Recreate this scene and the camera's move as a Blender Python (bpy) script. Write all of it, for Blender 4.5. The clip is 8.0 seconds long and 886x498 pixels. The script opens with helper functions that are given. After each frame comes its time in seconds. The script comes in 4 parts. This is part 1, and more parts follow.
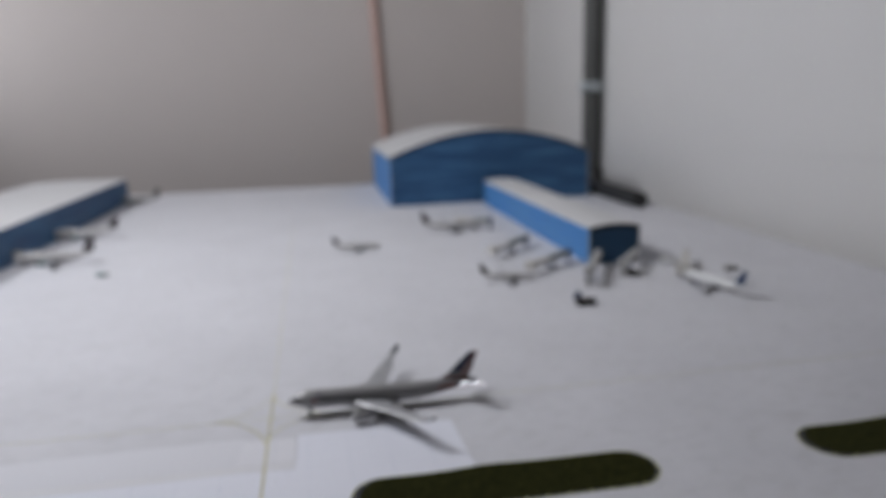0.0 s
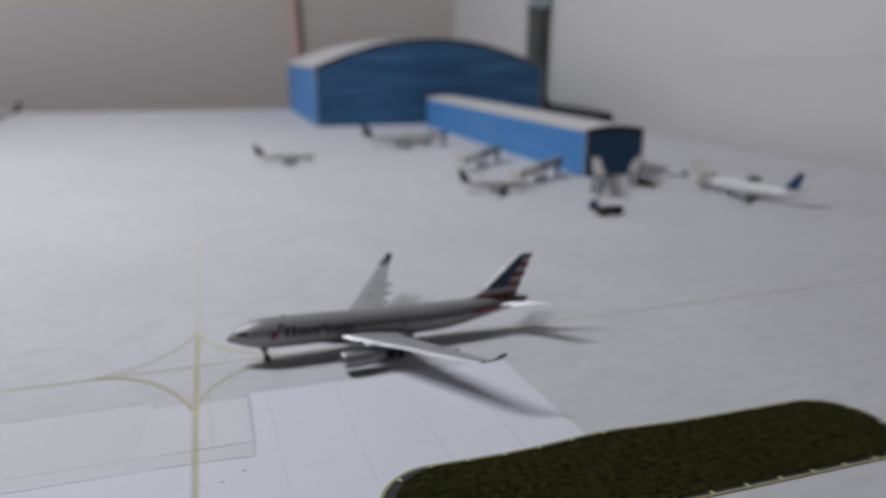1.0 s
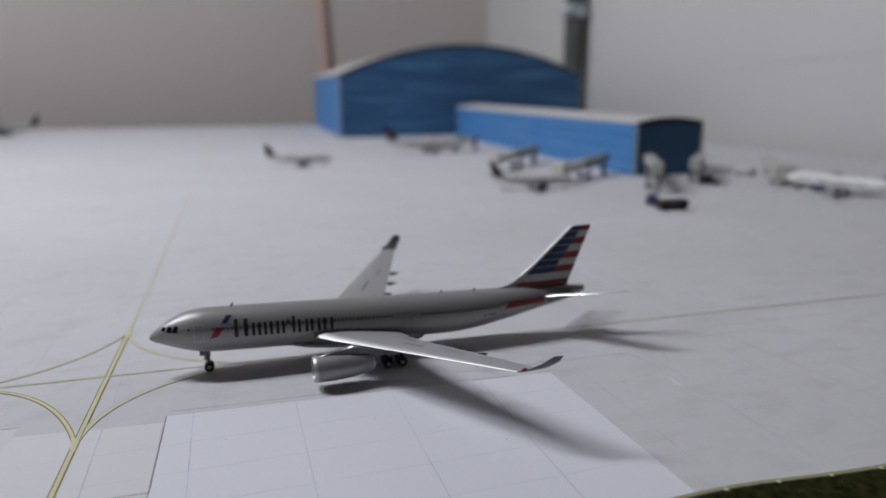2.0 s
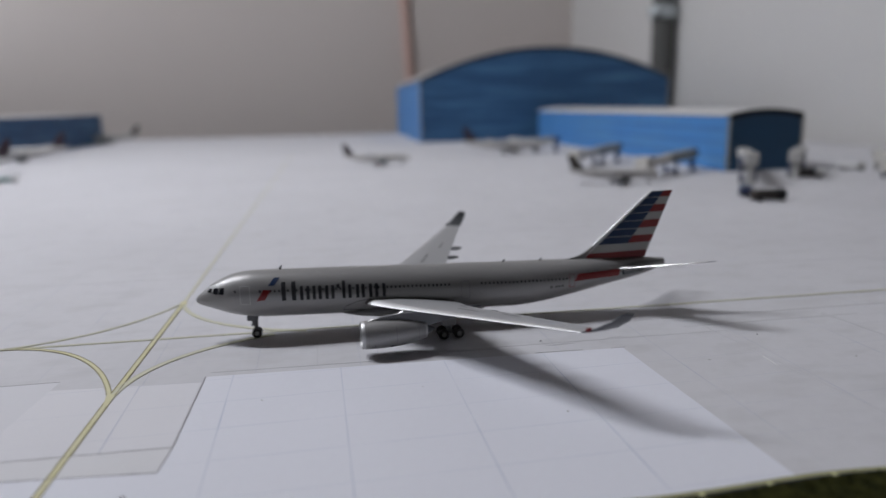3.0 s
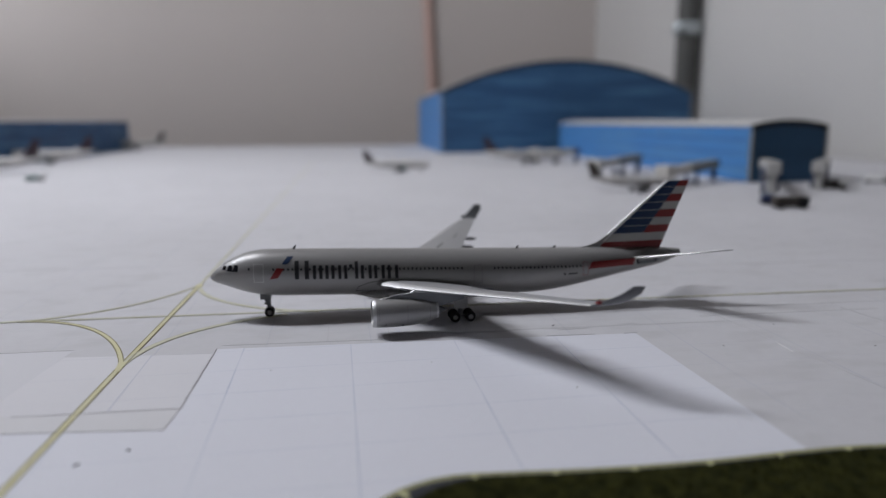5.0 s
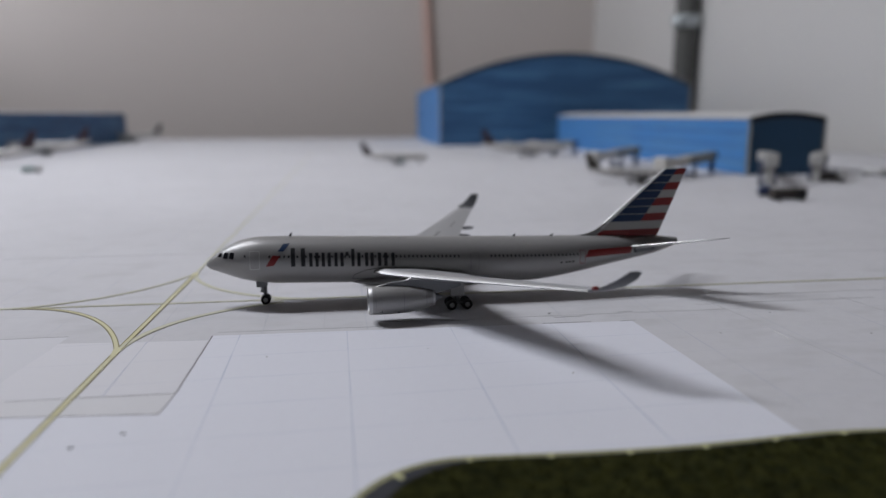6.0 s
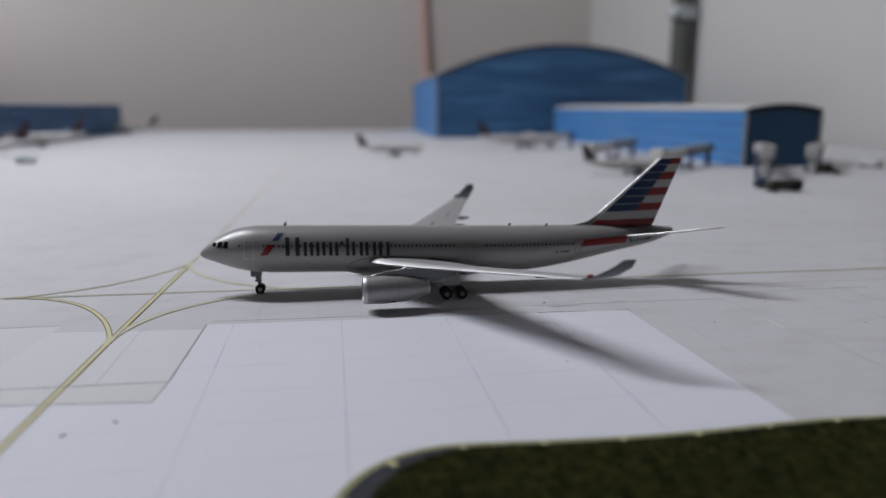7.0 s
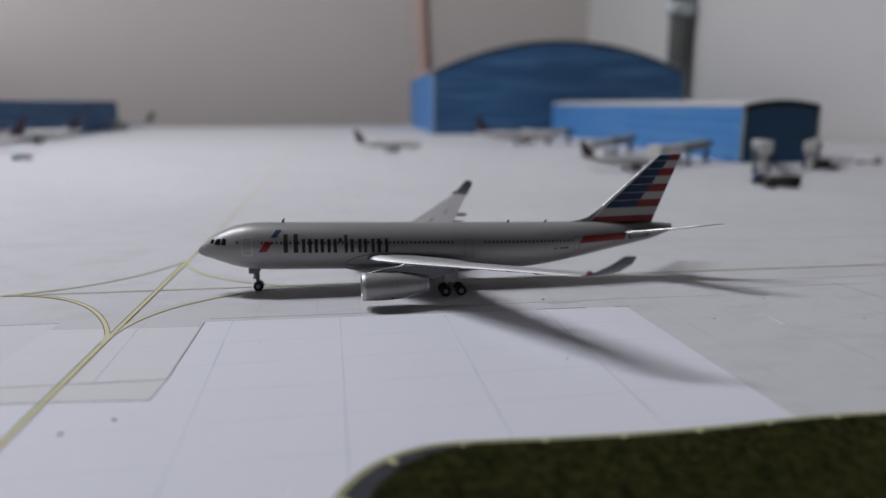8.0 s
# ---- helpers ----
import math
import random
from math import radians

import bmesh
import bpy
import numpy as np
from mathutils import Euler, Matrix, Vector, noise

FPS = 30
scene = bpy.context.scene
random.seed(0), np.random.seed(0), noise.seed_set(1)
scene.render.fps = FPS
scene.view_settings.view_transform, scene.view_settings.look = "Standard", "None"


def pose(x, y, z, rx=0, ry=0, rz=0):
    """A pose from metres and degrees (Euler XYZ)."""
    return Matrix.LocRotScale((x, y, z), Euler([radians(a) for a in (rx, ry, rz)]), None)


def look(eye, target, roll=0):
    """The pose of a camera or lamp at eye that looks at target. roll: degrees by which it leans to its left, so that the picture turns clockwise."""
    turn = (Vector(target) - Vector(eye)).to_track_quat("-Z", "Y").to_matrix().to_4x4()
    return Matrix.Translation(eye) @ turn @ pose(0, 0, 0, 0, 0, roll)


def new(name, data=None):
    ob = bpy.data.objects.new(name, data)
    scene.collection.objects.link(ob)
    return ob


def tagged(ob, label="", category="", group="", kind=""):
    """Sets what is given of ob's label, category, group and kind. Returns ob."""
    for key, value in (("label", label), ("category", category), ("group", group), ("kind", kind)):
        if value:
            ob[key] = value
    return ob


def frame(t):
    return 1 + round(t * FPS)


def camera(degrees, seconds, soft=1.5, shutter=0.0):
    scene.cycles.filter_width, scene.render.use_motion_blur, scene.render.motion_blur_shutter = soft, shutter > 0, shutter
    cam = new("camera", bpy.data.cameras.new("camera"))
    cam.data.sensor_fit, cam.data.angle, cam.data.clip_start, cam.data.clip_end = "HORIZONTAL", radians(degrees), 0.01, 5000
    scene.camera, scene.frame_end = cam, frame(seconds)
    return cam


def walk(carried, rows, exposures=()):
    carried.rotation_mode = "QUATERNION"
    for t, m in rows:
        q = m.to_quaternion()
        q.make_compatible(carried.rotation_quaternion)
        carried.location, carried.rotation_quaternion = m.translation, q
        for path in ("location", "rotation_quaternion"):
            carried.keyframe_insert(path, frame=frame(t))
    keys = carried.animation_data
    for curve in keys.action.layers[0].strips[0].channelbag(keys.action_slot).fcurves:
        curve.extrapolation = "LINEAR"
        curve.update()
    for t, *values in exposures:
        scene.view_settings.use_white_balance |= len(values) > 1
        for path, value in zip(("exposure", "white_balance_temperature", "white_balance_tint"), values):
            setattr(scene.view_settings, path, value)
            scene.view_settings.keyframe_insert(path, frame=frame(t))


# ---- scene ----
cam = camera(66.0, 8.0, soft=1.3, shutter=0.5)
PATH = [
    (0, (-0.07720, -0.51607, 0.24450), (-0.00757, -0.23136, 0.18054), -1.70),
    (0.1, (-0.08526, -0.50089, 0.23657), (-0.01009, -0.21825, 0.16974), -1.60),
    (0.2, (-0.09397, -0.48280, 0.23074), (-0.01438, -0.20226, 0.16033), -1.20),
    (0.3, (-0.10538, -0.45616, 0.22269), (-0.02519, -0.17684, 0.14819), -0.96),
    (0.4, (-0.11526, -0.42821, 0.21327), (-0.03677, -0.14942, 0.13504), -0.97),
    (0.5, (-0.11651, -0.40654, 0.19931), (-0.03578, -0.12891, 0.11929), -0.87),
    (0.6, (-0.12019, -0.38153, 0.18619), (-0.03431, -0.10612, 0.10390), -0.79),
    (0.7, (-0.11894, -0.35989, 0.17436), (-0.02984, -0.08596, 0.09055), -0.56),
    (0.8, (-0.11497, -0.33962, 0.16509), (-0.01816, -0.06851, 0.08066), -0.24),
    (0.9, (-0.10902, -0.32140, 0.15402), (-0.00121, -0.05418, 0.07054), 0.54),
    (1, (-0.09830, -0.30412, 0.14089), (0.01059, -0.03699, 0.05853), 0.29),
    (1.1, (-0.09226, -0.28643, 0.12745), (0.01906, -0.01980, 0.04674), 0.25),
    (1.2, (-0.08897, -0.27432, 0.11863), (0.02373, -0.00769, 0.03983), 0.46),
    (2.3, (-0.05342, -0.21145, 0.08348), (0.02957, 0.06885, 0.01609), -0.63),
    (2.4, (-0.05154, -0.20949, 0.07962), (0.02664, 0.07226, 0.01250), -0.82),
    (2.5, (-0.04747, -0.20980, 0.07512), (0.02771, 0.07303, 0.00912), -1.12),
    (2.6, (-0.04714, -0.20892, 0.07359), (0.02627, 0.07406, 0.00625), -0.98),
    (2.8, (-0.04758, -0.20772, 0.07139), (0.01993, 0.07695, 0.00500), -0.94),
    (3, (-0.04862, -0.21013, 0.07081), (0.01308, 0.07674, 0.00836), -1.22),
    (3.2, (-0.04927, -0.21112, 0.06996), (0.00924, 0.07662, 0.00844), -0.92),
    (3.5, (-0.04837, -0.21237, 0.06589), (0.00302, 0.07728, 0.00708), -1.17),
    (3.7, (-0.04838, -0.21259, 0.06597), (0.00126, 0.07741, 0.00734), -0.94),
    (4, (-0.04700, -0.21300, 0.06433), (0.00276, 0.07746, 0.00815), -0.87),
    (4.5, (-0.04735, -0.21256, 0.06220), (0.00492, 0.07771, 0.00733), -0.51),
    (6, (-0.04678, -0.21247, 0.05868), (0.00762, 0.07679, 0.00062), -0.17),
    (6.5, (-0.04672, -0.21242, 0.05839), (0.00822, 0.07655, -0.00061), -0.11),
    (7, (-0.04621, -0.21224, 0.05759), (0.00950, 0.07612, -0.00364), -0.09),
    (7.5, (-0.04714, -0.21149, 0.05769), (0.01033, 0.07624, -0.00485), -0.09),
    (8, (-0.04647, -0.21163, 0.05758), (0.01021, 0.07620, -0.00521), -0.11),
]
walk(cam, [(t, look(eye, target, roll)) for t, eye, target, roll in PATH])
# a close-focused lens: one focus and one aperture
cam.data.dof.use_dof = True
cam.data.dof.focus_distance = 0.186
cam.data.dof.aperture_fstop = 8.5
scene.view_settings.exposure = -0.16

# ---- world and lights ----
world = bpy.data.worlds.new("world")
scene.world = world
world.use_nodes = True
wn = world.node_tree.nodes
sky = wn.new("ShaderNodeTexSky")
sky.sky_type, sky.sun_disc = "NISHITA", False
sky.sun_elevation, sky.sun_rotation = radians(50), radians(-45)
world.node_tree.links.new(sky.outputs[0], wn["Background"].inputs[0])
wn["Background"].inputs[1].default_value = 0.1

TABLE, CEIL = 0.75, 1.75          # table height over the floor; ceiling over the tabletop
GRID = radians(-3.6)              # turn of the room against the airliner
RULE = radians(-1.8)              # turn of the lines ruled on the papers
UX, UY = Vector((math.cos(GRID), math.sin(GRID), 0)), Vector((-math.sin(GRID), math.cos(GRID), 0))
BACK, RIGHT, LEFT, FRONT = 2.11, 0.772, -1.30, -3.0   # walls, in the room's own turned axes
EDGE_V, EDGE_U, TABLE_U = 1.577, 0.705, -1.03     # far, right and left edges of the table
NOOK, WIDE = 0.02, 2.4            # unseen widening that cuts bounce: where the right wall ends, and how far


def room(u, v, z=0.0):
    """A place from the room's own axes: u along the back wall, v towards it."""
    return UX * u + UY * v + Vector((0, 0, z))


def lamp(name, place, target, size, size_y, power, colour):
    data = bpy.data.lights.new(name, "AREA")
    data.shape, data.size, data.size_y, data.energy, data.color = "RECTANGLE", size, size_y, power, colour
    ob = new(name, data)
    ob.matrix_world = look(place, target)
    return ob


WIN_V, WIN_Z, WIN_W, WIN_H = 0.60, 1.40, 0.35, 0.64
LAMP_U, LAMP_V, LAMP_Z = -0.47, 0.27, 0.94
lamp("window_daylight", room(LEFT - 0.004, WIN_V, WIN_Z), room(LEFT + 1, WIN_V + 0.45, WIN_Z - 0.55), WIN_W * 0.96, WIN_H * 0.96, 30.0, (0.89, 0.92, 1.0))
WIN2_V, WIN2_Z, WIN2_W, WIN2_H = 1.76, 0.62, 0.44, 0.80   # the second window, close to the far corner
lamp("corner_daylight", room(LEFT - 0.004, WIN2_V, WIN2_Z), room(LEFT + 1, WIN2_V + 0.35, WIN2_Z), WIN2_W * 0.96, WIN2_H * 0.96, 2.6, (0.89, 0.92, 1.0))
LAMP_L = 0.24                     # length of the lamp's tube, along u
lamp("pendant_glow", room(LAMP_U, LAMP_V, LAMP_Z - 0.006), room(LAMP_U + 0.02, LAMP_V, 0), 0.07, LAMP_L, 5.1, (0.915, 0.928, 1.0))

# ---- materials ----


def material(name, colour, rough=0.5, metal=0.0, vary=0.12, scale=60.0, fine=900.0, bump=0.0, second=None, gloss=0.5, contrast=1.0):
    """A painted or natural surface: a base colour with blotches and grain, varied roughness and a fine relief."""
    mat = bpy.data.materials.new(name)
    mat.use_nodes = True
    n, l = mat.node_tree.nodes, mat.node_tree.links
    b = n["Principled BSDF"]
    geo = n.new("ShaderNodeTexCoord")
    big, small = n.new("ShaderNodeTexNoise"), n.new("ShaderNodeTexNoise")
    big.inputs["Scale"].default_value, small.inputs["Scale"].default_value = scale, fine
    big.inputs["Detail"].default_value, small.inputs["Detail"].default_value = 5, 3
    l.new(geo.outputs["Object"], big.inputs["Vector"]), l.new(geo.outputs["Object"], small.inputs["Vector"])
    mix = n.new("ShaderNodeMix")
    mix.data_type = "RGBA"
    dark = second or tuple(c * (1 - vary) for c in colour)
    mix.inputs["A"].default_value, mix.inputs["B"].default_value = (*dark, 1), (*colour, 1)
    add = n.new("ShaderNodeMath")
    add.operation = "MULTIPLY_ADD"
    l.new(small.outputs["Fac"], add.inputs[0])
    add.inputs[1].default_value = 0.5
    half = n.new("ShaderNodeMath")
    half.operation = "MULTIPLY_ADD"
    l.new(big.outputs["Fac"], half.inputs[0])
    half.inputs[1].default_value, half.inputs[2].default_value = 1.2 * contrast, 0.25 - 0.6 * contrast
    l.new(half.outputs[0], add.inputs[2])
    l.new(add.outputs[0], mix.inputs["Factor"])
    l.new(mix.outputs["Result"], b.inputs["Base Color"])
    r = n.new("ShaderNodeMapRange")
    r.inputs["To Min"].default_value, r.inputs["To Max"].default_value = max(0.02, rough - 0.08), min(1, rough + 0.08)
    l.new(big.outputs["Fac"], r.inputs["Value"]), l.new(r.outputs[0], b.inputs["Roughness"])
    b.inputs["Metallic"].default_value = metal
    b.inputs["Specular IOR Level"].default_value = gloss
    if bump:
        bp = n.new("ShaderNodeBump")
        bp.inputs["Strength"].default_value, bp.inputs["Distance"].default_value = 0.4, bump
        l.new(small.outputs["Fac"], bp.inputs["Height"]), l.new(bp.outputs[0], b.inputs["Normal"])
    return mat


def ruled(mat, du, dv, width, strength, ink, u0=0.0, v0=0.0, cross=1.0):
    """Adds thin drawn lines to a paper material: spacing du and dv along the ruling, broken up by uneven pressure; cross: weight of the second set."""
    n, l = mat.node_tree.nodes, mat.node_tree.links
    b = n["Principled BSDF"]
    geo = n.new("ShaderNodeNewGeometry")
    rot = n.new("ShaderNodeVectorRotate")
    rot.rotation_type = "Z_AXIS"
    rot.inputs["Angle"].default_value = -RULE
    l.new(geo.outputs["Position"], rot.inputs["Vector"])
    sep = n.new("ShaderNodeSeparateXYZ")
    l.new(rot.outputs[0], sep.inputs[0])

    def node(op, a, b2=None, c=None):
        m = n.new("ShaderNodeMath")
        m.operation = op
        for k, v in enumerate((a, b2, c)):
            if v is None:
                continue
            if isinstance(v, (int, float)):
                m.inputs[k].default_value = v
            else:
                l.new(v, m.inputs[k])
        return m.outputs[0]

    lines = []
    for k, step, off in ((0, du, u0), (1, dv, v0)):
        p = node("PINGPONG", node("SUBTRACT", sep.outputs[k], off), step / 2)
        lines.append(node("LESS_THAN", p, width / 2))
    line = node("MAXIMUM", lines[0], node("MULTIPLY", lines[1], cross))
    press = n.new("ShaderNodeTexNoise")
    press.inputs["Scale"].default_value, press.inputs["Detail"].default_value = 45, 4
    l.new(geo.outputs["Position"], press.inputs["Vector"])
    wear = node("MAXIMUM", node("SUBTRACT", press.outputs["Fac"], 0.28), 0.0)
    fac = node("MINIMUM", node("MULTIPLY", line, node("MULTIPLY", wear, strength * 2)), 1.0)
    old = b.inputs["Base Color"].links[0].from_socket
    mix = n.new("ShaderNodeMix")
    mix.data_type = "RGBA"
    l.new(fac, mix.inputs["Factor"]), l.new(old, mix.inputs["A"])
    mix.inputs["B"].default_value = (*ink, 1)
    l.new(mix.outputs["Result"], b.inputs["Base Color"])
    return mat


def storeys(mat, step, width, ink, strength=0.6):
    """Adds printed floor bands and uneven ink to a card facade."""
    n, l = mat.node_tree.nodes, mat.node_tree.links
    b = n["Principled BSDF"]
    geo = n.new("ShaderNodeNewGeometry")
    sep = n.new("ShaderNodeSeparateXYZ")
    l.new(geo.outputs["Position"], sep.inputs[0])
    p, q = n.new("ShaderNodeMath"), n.new("ShaderNodeMath")
    p.operation, q.operation = "PINGPONG", "LESS_THAN"
    l.new(sep.outputs[2], p.inputs[0])
    p.inputs[1].default_value = step / 2
    l.new(p.outputs[0], q.inputs[0])
    q.inputs[1].default_value = width / 2
    a, c = n.new("ShaderNodeMath"), n.new("ShaderNodeMath")
    a.operation, c.operation = "MULTIPLY", "MULTIPLY"
    l.new(q.outputs[0], a.inputs[0])
    noise_tex = n.new("ShaderNodeTexNoise")
    noise_tex.inputs["Scale"].default_value = 25
    l.new(geo.outputs["Position"], noise_tex.inputs["Vector"])
    l.new(noise_tex.outputs["Fac"], a.inputs[1])
    l.new(a.outputs[0], c.inputs[0])
    c.inputs[1].default_value = strength * 2
    old = b.inputs["Base Color"].links[0].from_socket
    mix = n.new("ShaderNodeMix")
    mix.data_type = "RGBA"
    l.new(c.outputs[0], mix.inputs["Factor"]), l.new(old, mix.inputs["A"])
    mix.inputs["B"].default_value = (*ink, 1)
    # uneven printing: long pale streaks across the card
    mp, streak, ramp, pale = n.new("ShaderNodeMapping"), n.new("ShaderNodeTexNoise"), n.new("ShaderNodeMapRange"), n.new("ShaderNodeMix")
    mp.inputs["Scale"].default_value = (9, 9, 150)
    streak.inputs["Scale"].default_value, streak.inputs["Detail"].default_value = 1.0, 4
    ramp.inputs["From Min"].default_value, ramp.inputs["From Max"].default_value, ramp.inputs["To Max"].default_value = 0.45, 0.75, 0.55
    l.new(geo.outputs["Position"], mp.inputs["Vector"]), l.new(mp.outputs[0], streak.inputs["Vector"]), l.new(streak.outputs["Fac"], ramp.inputs["Value"])
    pale.data_type = "RGBA"
    l.new(ramp.outputs[0], pale.inputs["Factor"]), l.new(mix.outputs["Result"], pale.inputs["A"])
    pale.inputs["B"].default_value = (0.10, 0.26, 0.44, 1)
    l.new(pale.outputs["Result"], b.inputs["Base Color"])
    return mat


def smudged(mat, ink, low=0.60, high=0.78, strength=0.5, stretch=(11, 38, 1), lean=0.15):
    """Adds sparse soft smudges of graphite, drawn out in one direction."""
    n, l = mat.node_tree.nodes, mat.node_tree.links
    b = n["Principled BSDF"]
    geo, mp, tex, rg, mix = n.new("ShaderNodeNewGeometry"), n.new("ShaderNodeMapping"), n.new("ShaderNodeTexNoise"), n.new("ShaderNodeMapRange"), n.new("ShaderNodeMix")
    mp.inputs["Scale"].default_value, mp.inputs["Rotation"].default_value = stretch, (0, 0, lean)
    tex.inputs["Scale"].default_value, tex.inputs["Detail"].default_value = 1.0, 5
    rg.inputs["From Min"].default_value, rg.inputs["From Max"].default_value, rg.inputs["To Max"].default_value = low, high, strength
    l.new(geo.outputs["Position"], mp.inputs["Vector"]), l.new(mp.outputs[0], tex.inputs["Vector"]), l.new(tex.outputs["Fac"], rg.inputs["Value"])
    mix.data_type = "RGBA"
    l.new(rg.outputs[0], mix.inputs["Factor"]), l.new(b.inputs["Base Color"].links[0].from_socket, mix.inputs["A"])
    mix.inputs["B"].default_value = (*ink, 1)
    l.new(mix.outputs["Result"], b.inputs["Base Color"])
    return mat


INK = (0.34, 0.37, 0.48)
BOARD = smudged(smudged(ruled(material("board_paper", (0.645, 0.640, 0.662), 0.75, vary=0.16, scale=9, fine=300, bump=0.00005), 0.0287, 0.0148, 0.0003, 0.6, INK, 0.0245, -0.0027, 0.5), (0.46, 0.45, 0.45), strength=0.35), (0.46, 0.455, 0.46), 0.50, 0.76, 0.45, (55, 120, 1), 0.3)
SHEET = ruled(material("white_paper", (0.75, 0.757, 0.815), 0.7, vary=0.07, scale=14, fine=500, bump=0.00004), 0.0287, 0.0148, 0.00034, 1.15, (0.45, 0.49, 0.60), 0.0188, -0.0027, 0.5)
SHEET_GREY = ruled(material("grey_paper", (0.705, 0.698, 0.725), 0.75, vary=0.05, scale=30, fine=500, bump=0.00004), 0.0287, 0.0148, 0.00030, 0.9, INK, 0.0240, -0.0027, 0.35)
SHEET_SOFT = material("soft_white_paper", (0.665, 0.662, 0.69), 0.72, vary=0.04, scale=14, fine=500, bump=0.00004)
SHEET_MID = material("cream_paper", (0.685, 0.68, 0.695), 0.75, vary=0.05, scale=40, fine=500, bump=0.00004)
FAINT_GREY = material("faint_pencil", (0.50, 0.495, 0.51), 0.7, second=(0.60, 0.60, 0.62), scale=90)
PENCIL = material("pencil_line", (0.11, 0.10, 0.11), 0.7, second=(0.33, 0.32, 0.33), scale=160)
YELLOW = material("yellow_marking", (0.64, 0.60, 0.32), 0.7, second=(0.64, 0.615, 0.44), scale=120)
PALE = material("pale_yellow_marking", (0.59, 0.58, 0.42), 0.7, second=(0.60, 0.595, 0.50), scale=120)
PALE_EDGE = material("pale_olive_edge", (0.50, 0.485, 0.32), 0.7, second=(0.58, 0.57, 0.46), scale=120)
OLIVE = material("olive_edge", (0.15, 0.135, 0.055), 0.7, second=(0.34, 0.31, 0.17), scale=120)
RIM = material("green_yellow_rim", (0.40, 0.41, 0.21), 0.7, second=(0.30, 0.31, 0.16), scale=120)
TICK = material("pale_yellow_tick", (0.62, 0.61, 0.33), 0.7, scale=200)
ASPHALT = material("printed_asphalt", (0.060, 0.062, 0.070), 0.9, vary=0.3, scale=150, bump=0.00005, gloss=0.15)
MAT_GREEN = material("grass_mat", (0.040, 0.041, 0.010), 0.95, second=(0.010, 0.012, 0.004), scale=380, fine=1500, bump=0.0004, gloss=0.08, contrast=1.8)
BLADE = material("grass_fibre", (0.074, 0.075, 0.018), 0.95, second=(0.012, 0.014, 0.004), scale=380, fine=1500, gloss=0.08, contrast=1.9)
NACELLE = material("nacelle_paint", (0.36, 0.355, 0.35), 0.45, 0.35, 0.08, 60, 700)
SILVER = material("silver_paint", (0.350, 0.345, 0.340), 0.36, 0.24, 0.06, 40, 700)
WING_GREY = material("wing_grey", (0.47, 0.475, 0.485), 0.42, 0.35, 0.05, 40, 700)
EDGE_METAL = material("dull_leading_edge", (0.58, 0.58, 0.58), 0.48, 0.75, 0.12, 90)
CHROME = material("bare_metal", (0.72, 0.72, 0.72), 0.3, 0.8, 0.08, 60)
WINGLET = material("winglet_silver", (0.12, 0.125, 0.135), 0.42, 0.3, 0.1)
DARK_GREY = material("dark_grey_print", (0.018, 0.019, 0.023), 0.8, vary=0.2, scale=300)
TIP_GREY = material("winglet_grey", (0.17, 0.175, 0.185), 0.45, 0.1, 0.1)
RED = material("red_print", (0.235, 0.013, 0.014), 0.4, vary=0.12)
BLUE = material("blue_print", (0.006, 0.029, 0.092), 0.4, vary=0.15)
WHITE = material("white_print", (0.62, 0.62, 0.62), 0.4, vary=0.05)
FIN_GREY = material("fin_silver", (0.43, 0.42, 0.41), 0.42, 0.15, 0.05, 60, 700)
GLASS = material("black_glazing", (0.012, 0.013, 0.018), 0.12, vary=0.1)
TYRE = material("black_tyre", (0.018, 0.018, 0.018), 0.7, vary=0.2)
HUB = material("grey_hub", (0.40, 0.40, 0.40), 0.4, 0.5)
LINE = material("panel_line", (0.20, 0.20, 0.205), 0.5)
OFFWHITE = material("offwhite_plastic", (0.78, 0.78, 0.77), 0.45, vary=0.06)
# White darkened in its colour to give the backlit small airliners their shade.
WHITE_SHADED = material("aged_white_plastic", (0.52, 0.505, 0.485), 0.5, vary=0.12)
GREEN_GREY = material("green_grey_plastic", (0.27, 0.28, 0.26), 0.6, vary=0.15)
GREY_CARD = material("grey_card", (0.38, 0.37, 0.35), 0.7, vary=0.12)
PALE_CARD = material("pale_card", (0.43, 0.425, 0.41), 0.65, vary=0.12)
BEIGE = material("beige_plastic", (0.55, 0.53, 0.49), 0.6, vary=0.1)
BROWN = material("brown_dark", (0.050, 0.041, 0.035), 0.6, vary=0.2)
MAROON = material("dark_maroon", (0.042, 0.024, 0.034), 0.5, vary=0.15)
NAVY = material("navy_print", (0.02, 0.035, 0.10), 0.45, vary=0.15)
SAGE = material("sage_grey", (0.36, 0.47, 0.46), 0.5, vary=0.15)
TEAL = material("teal_grey", (0.16, 0.22, 0.23), 0.5, vary=0.15)
# One card, three tints: lit sides, and fronts with shade put into the colour.
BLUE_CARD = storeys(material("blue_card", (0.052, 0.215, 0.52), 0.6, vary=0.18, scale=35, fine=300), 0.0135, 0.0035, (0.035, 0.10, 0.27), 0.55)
BLUE_DEEP_SHADED = material("deep_shaded_blue_card", (0.021, 0.088, 0.185), 0.6, vary=0.2, scale=30, fine=300)
BLUE_SHADED = storeys(material("deep_blue_card", (0.021, 0.088, 0.205), 0.6, vary=0.2, scale=30, fine=300), 0.0135, 0.0035, (0.018, 0.055, 0.15), 0.55)
ROOF_CARD = material("white_card_roof", (0.58, 0.575, 0.57), 0.7, vary=0.06, scale=12)
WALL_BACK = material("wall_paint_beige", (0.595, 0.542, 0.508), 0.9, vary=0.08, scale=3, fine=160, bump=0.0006)
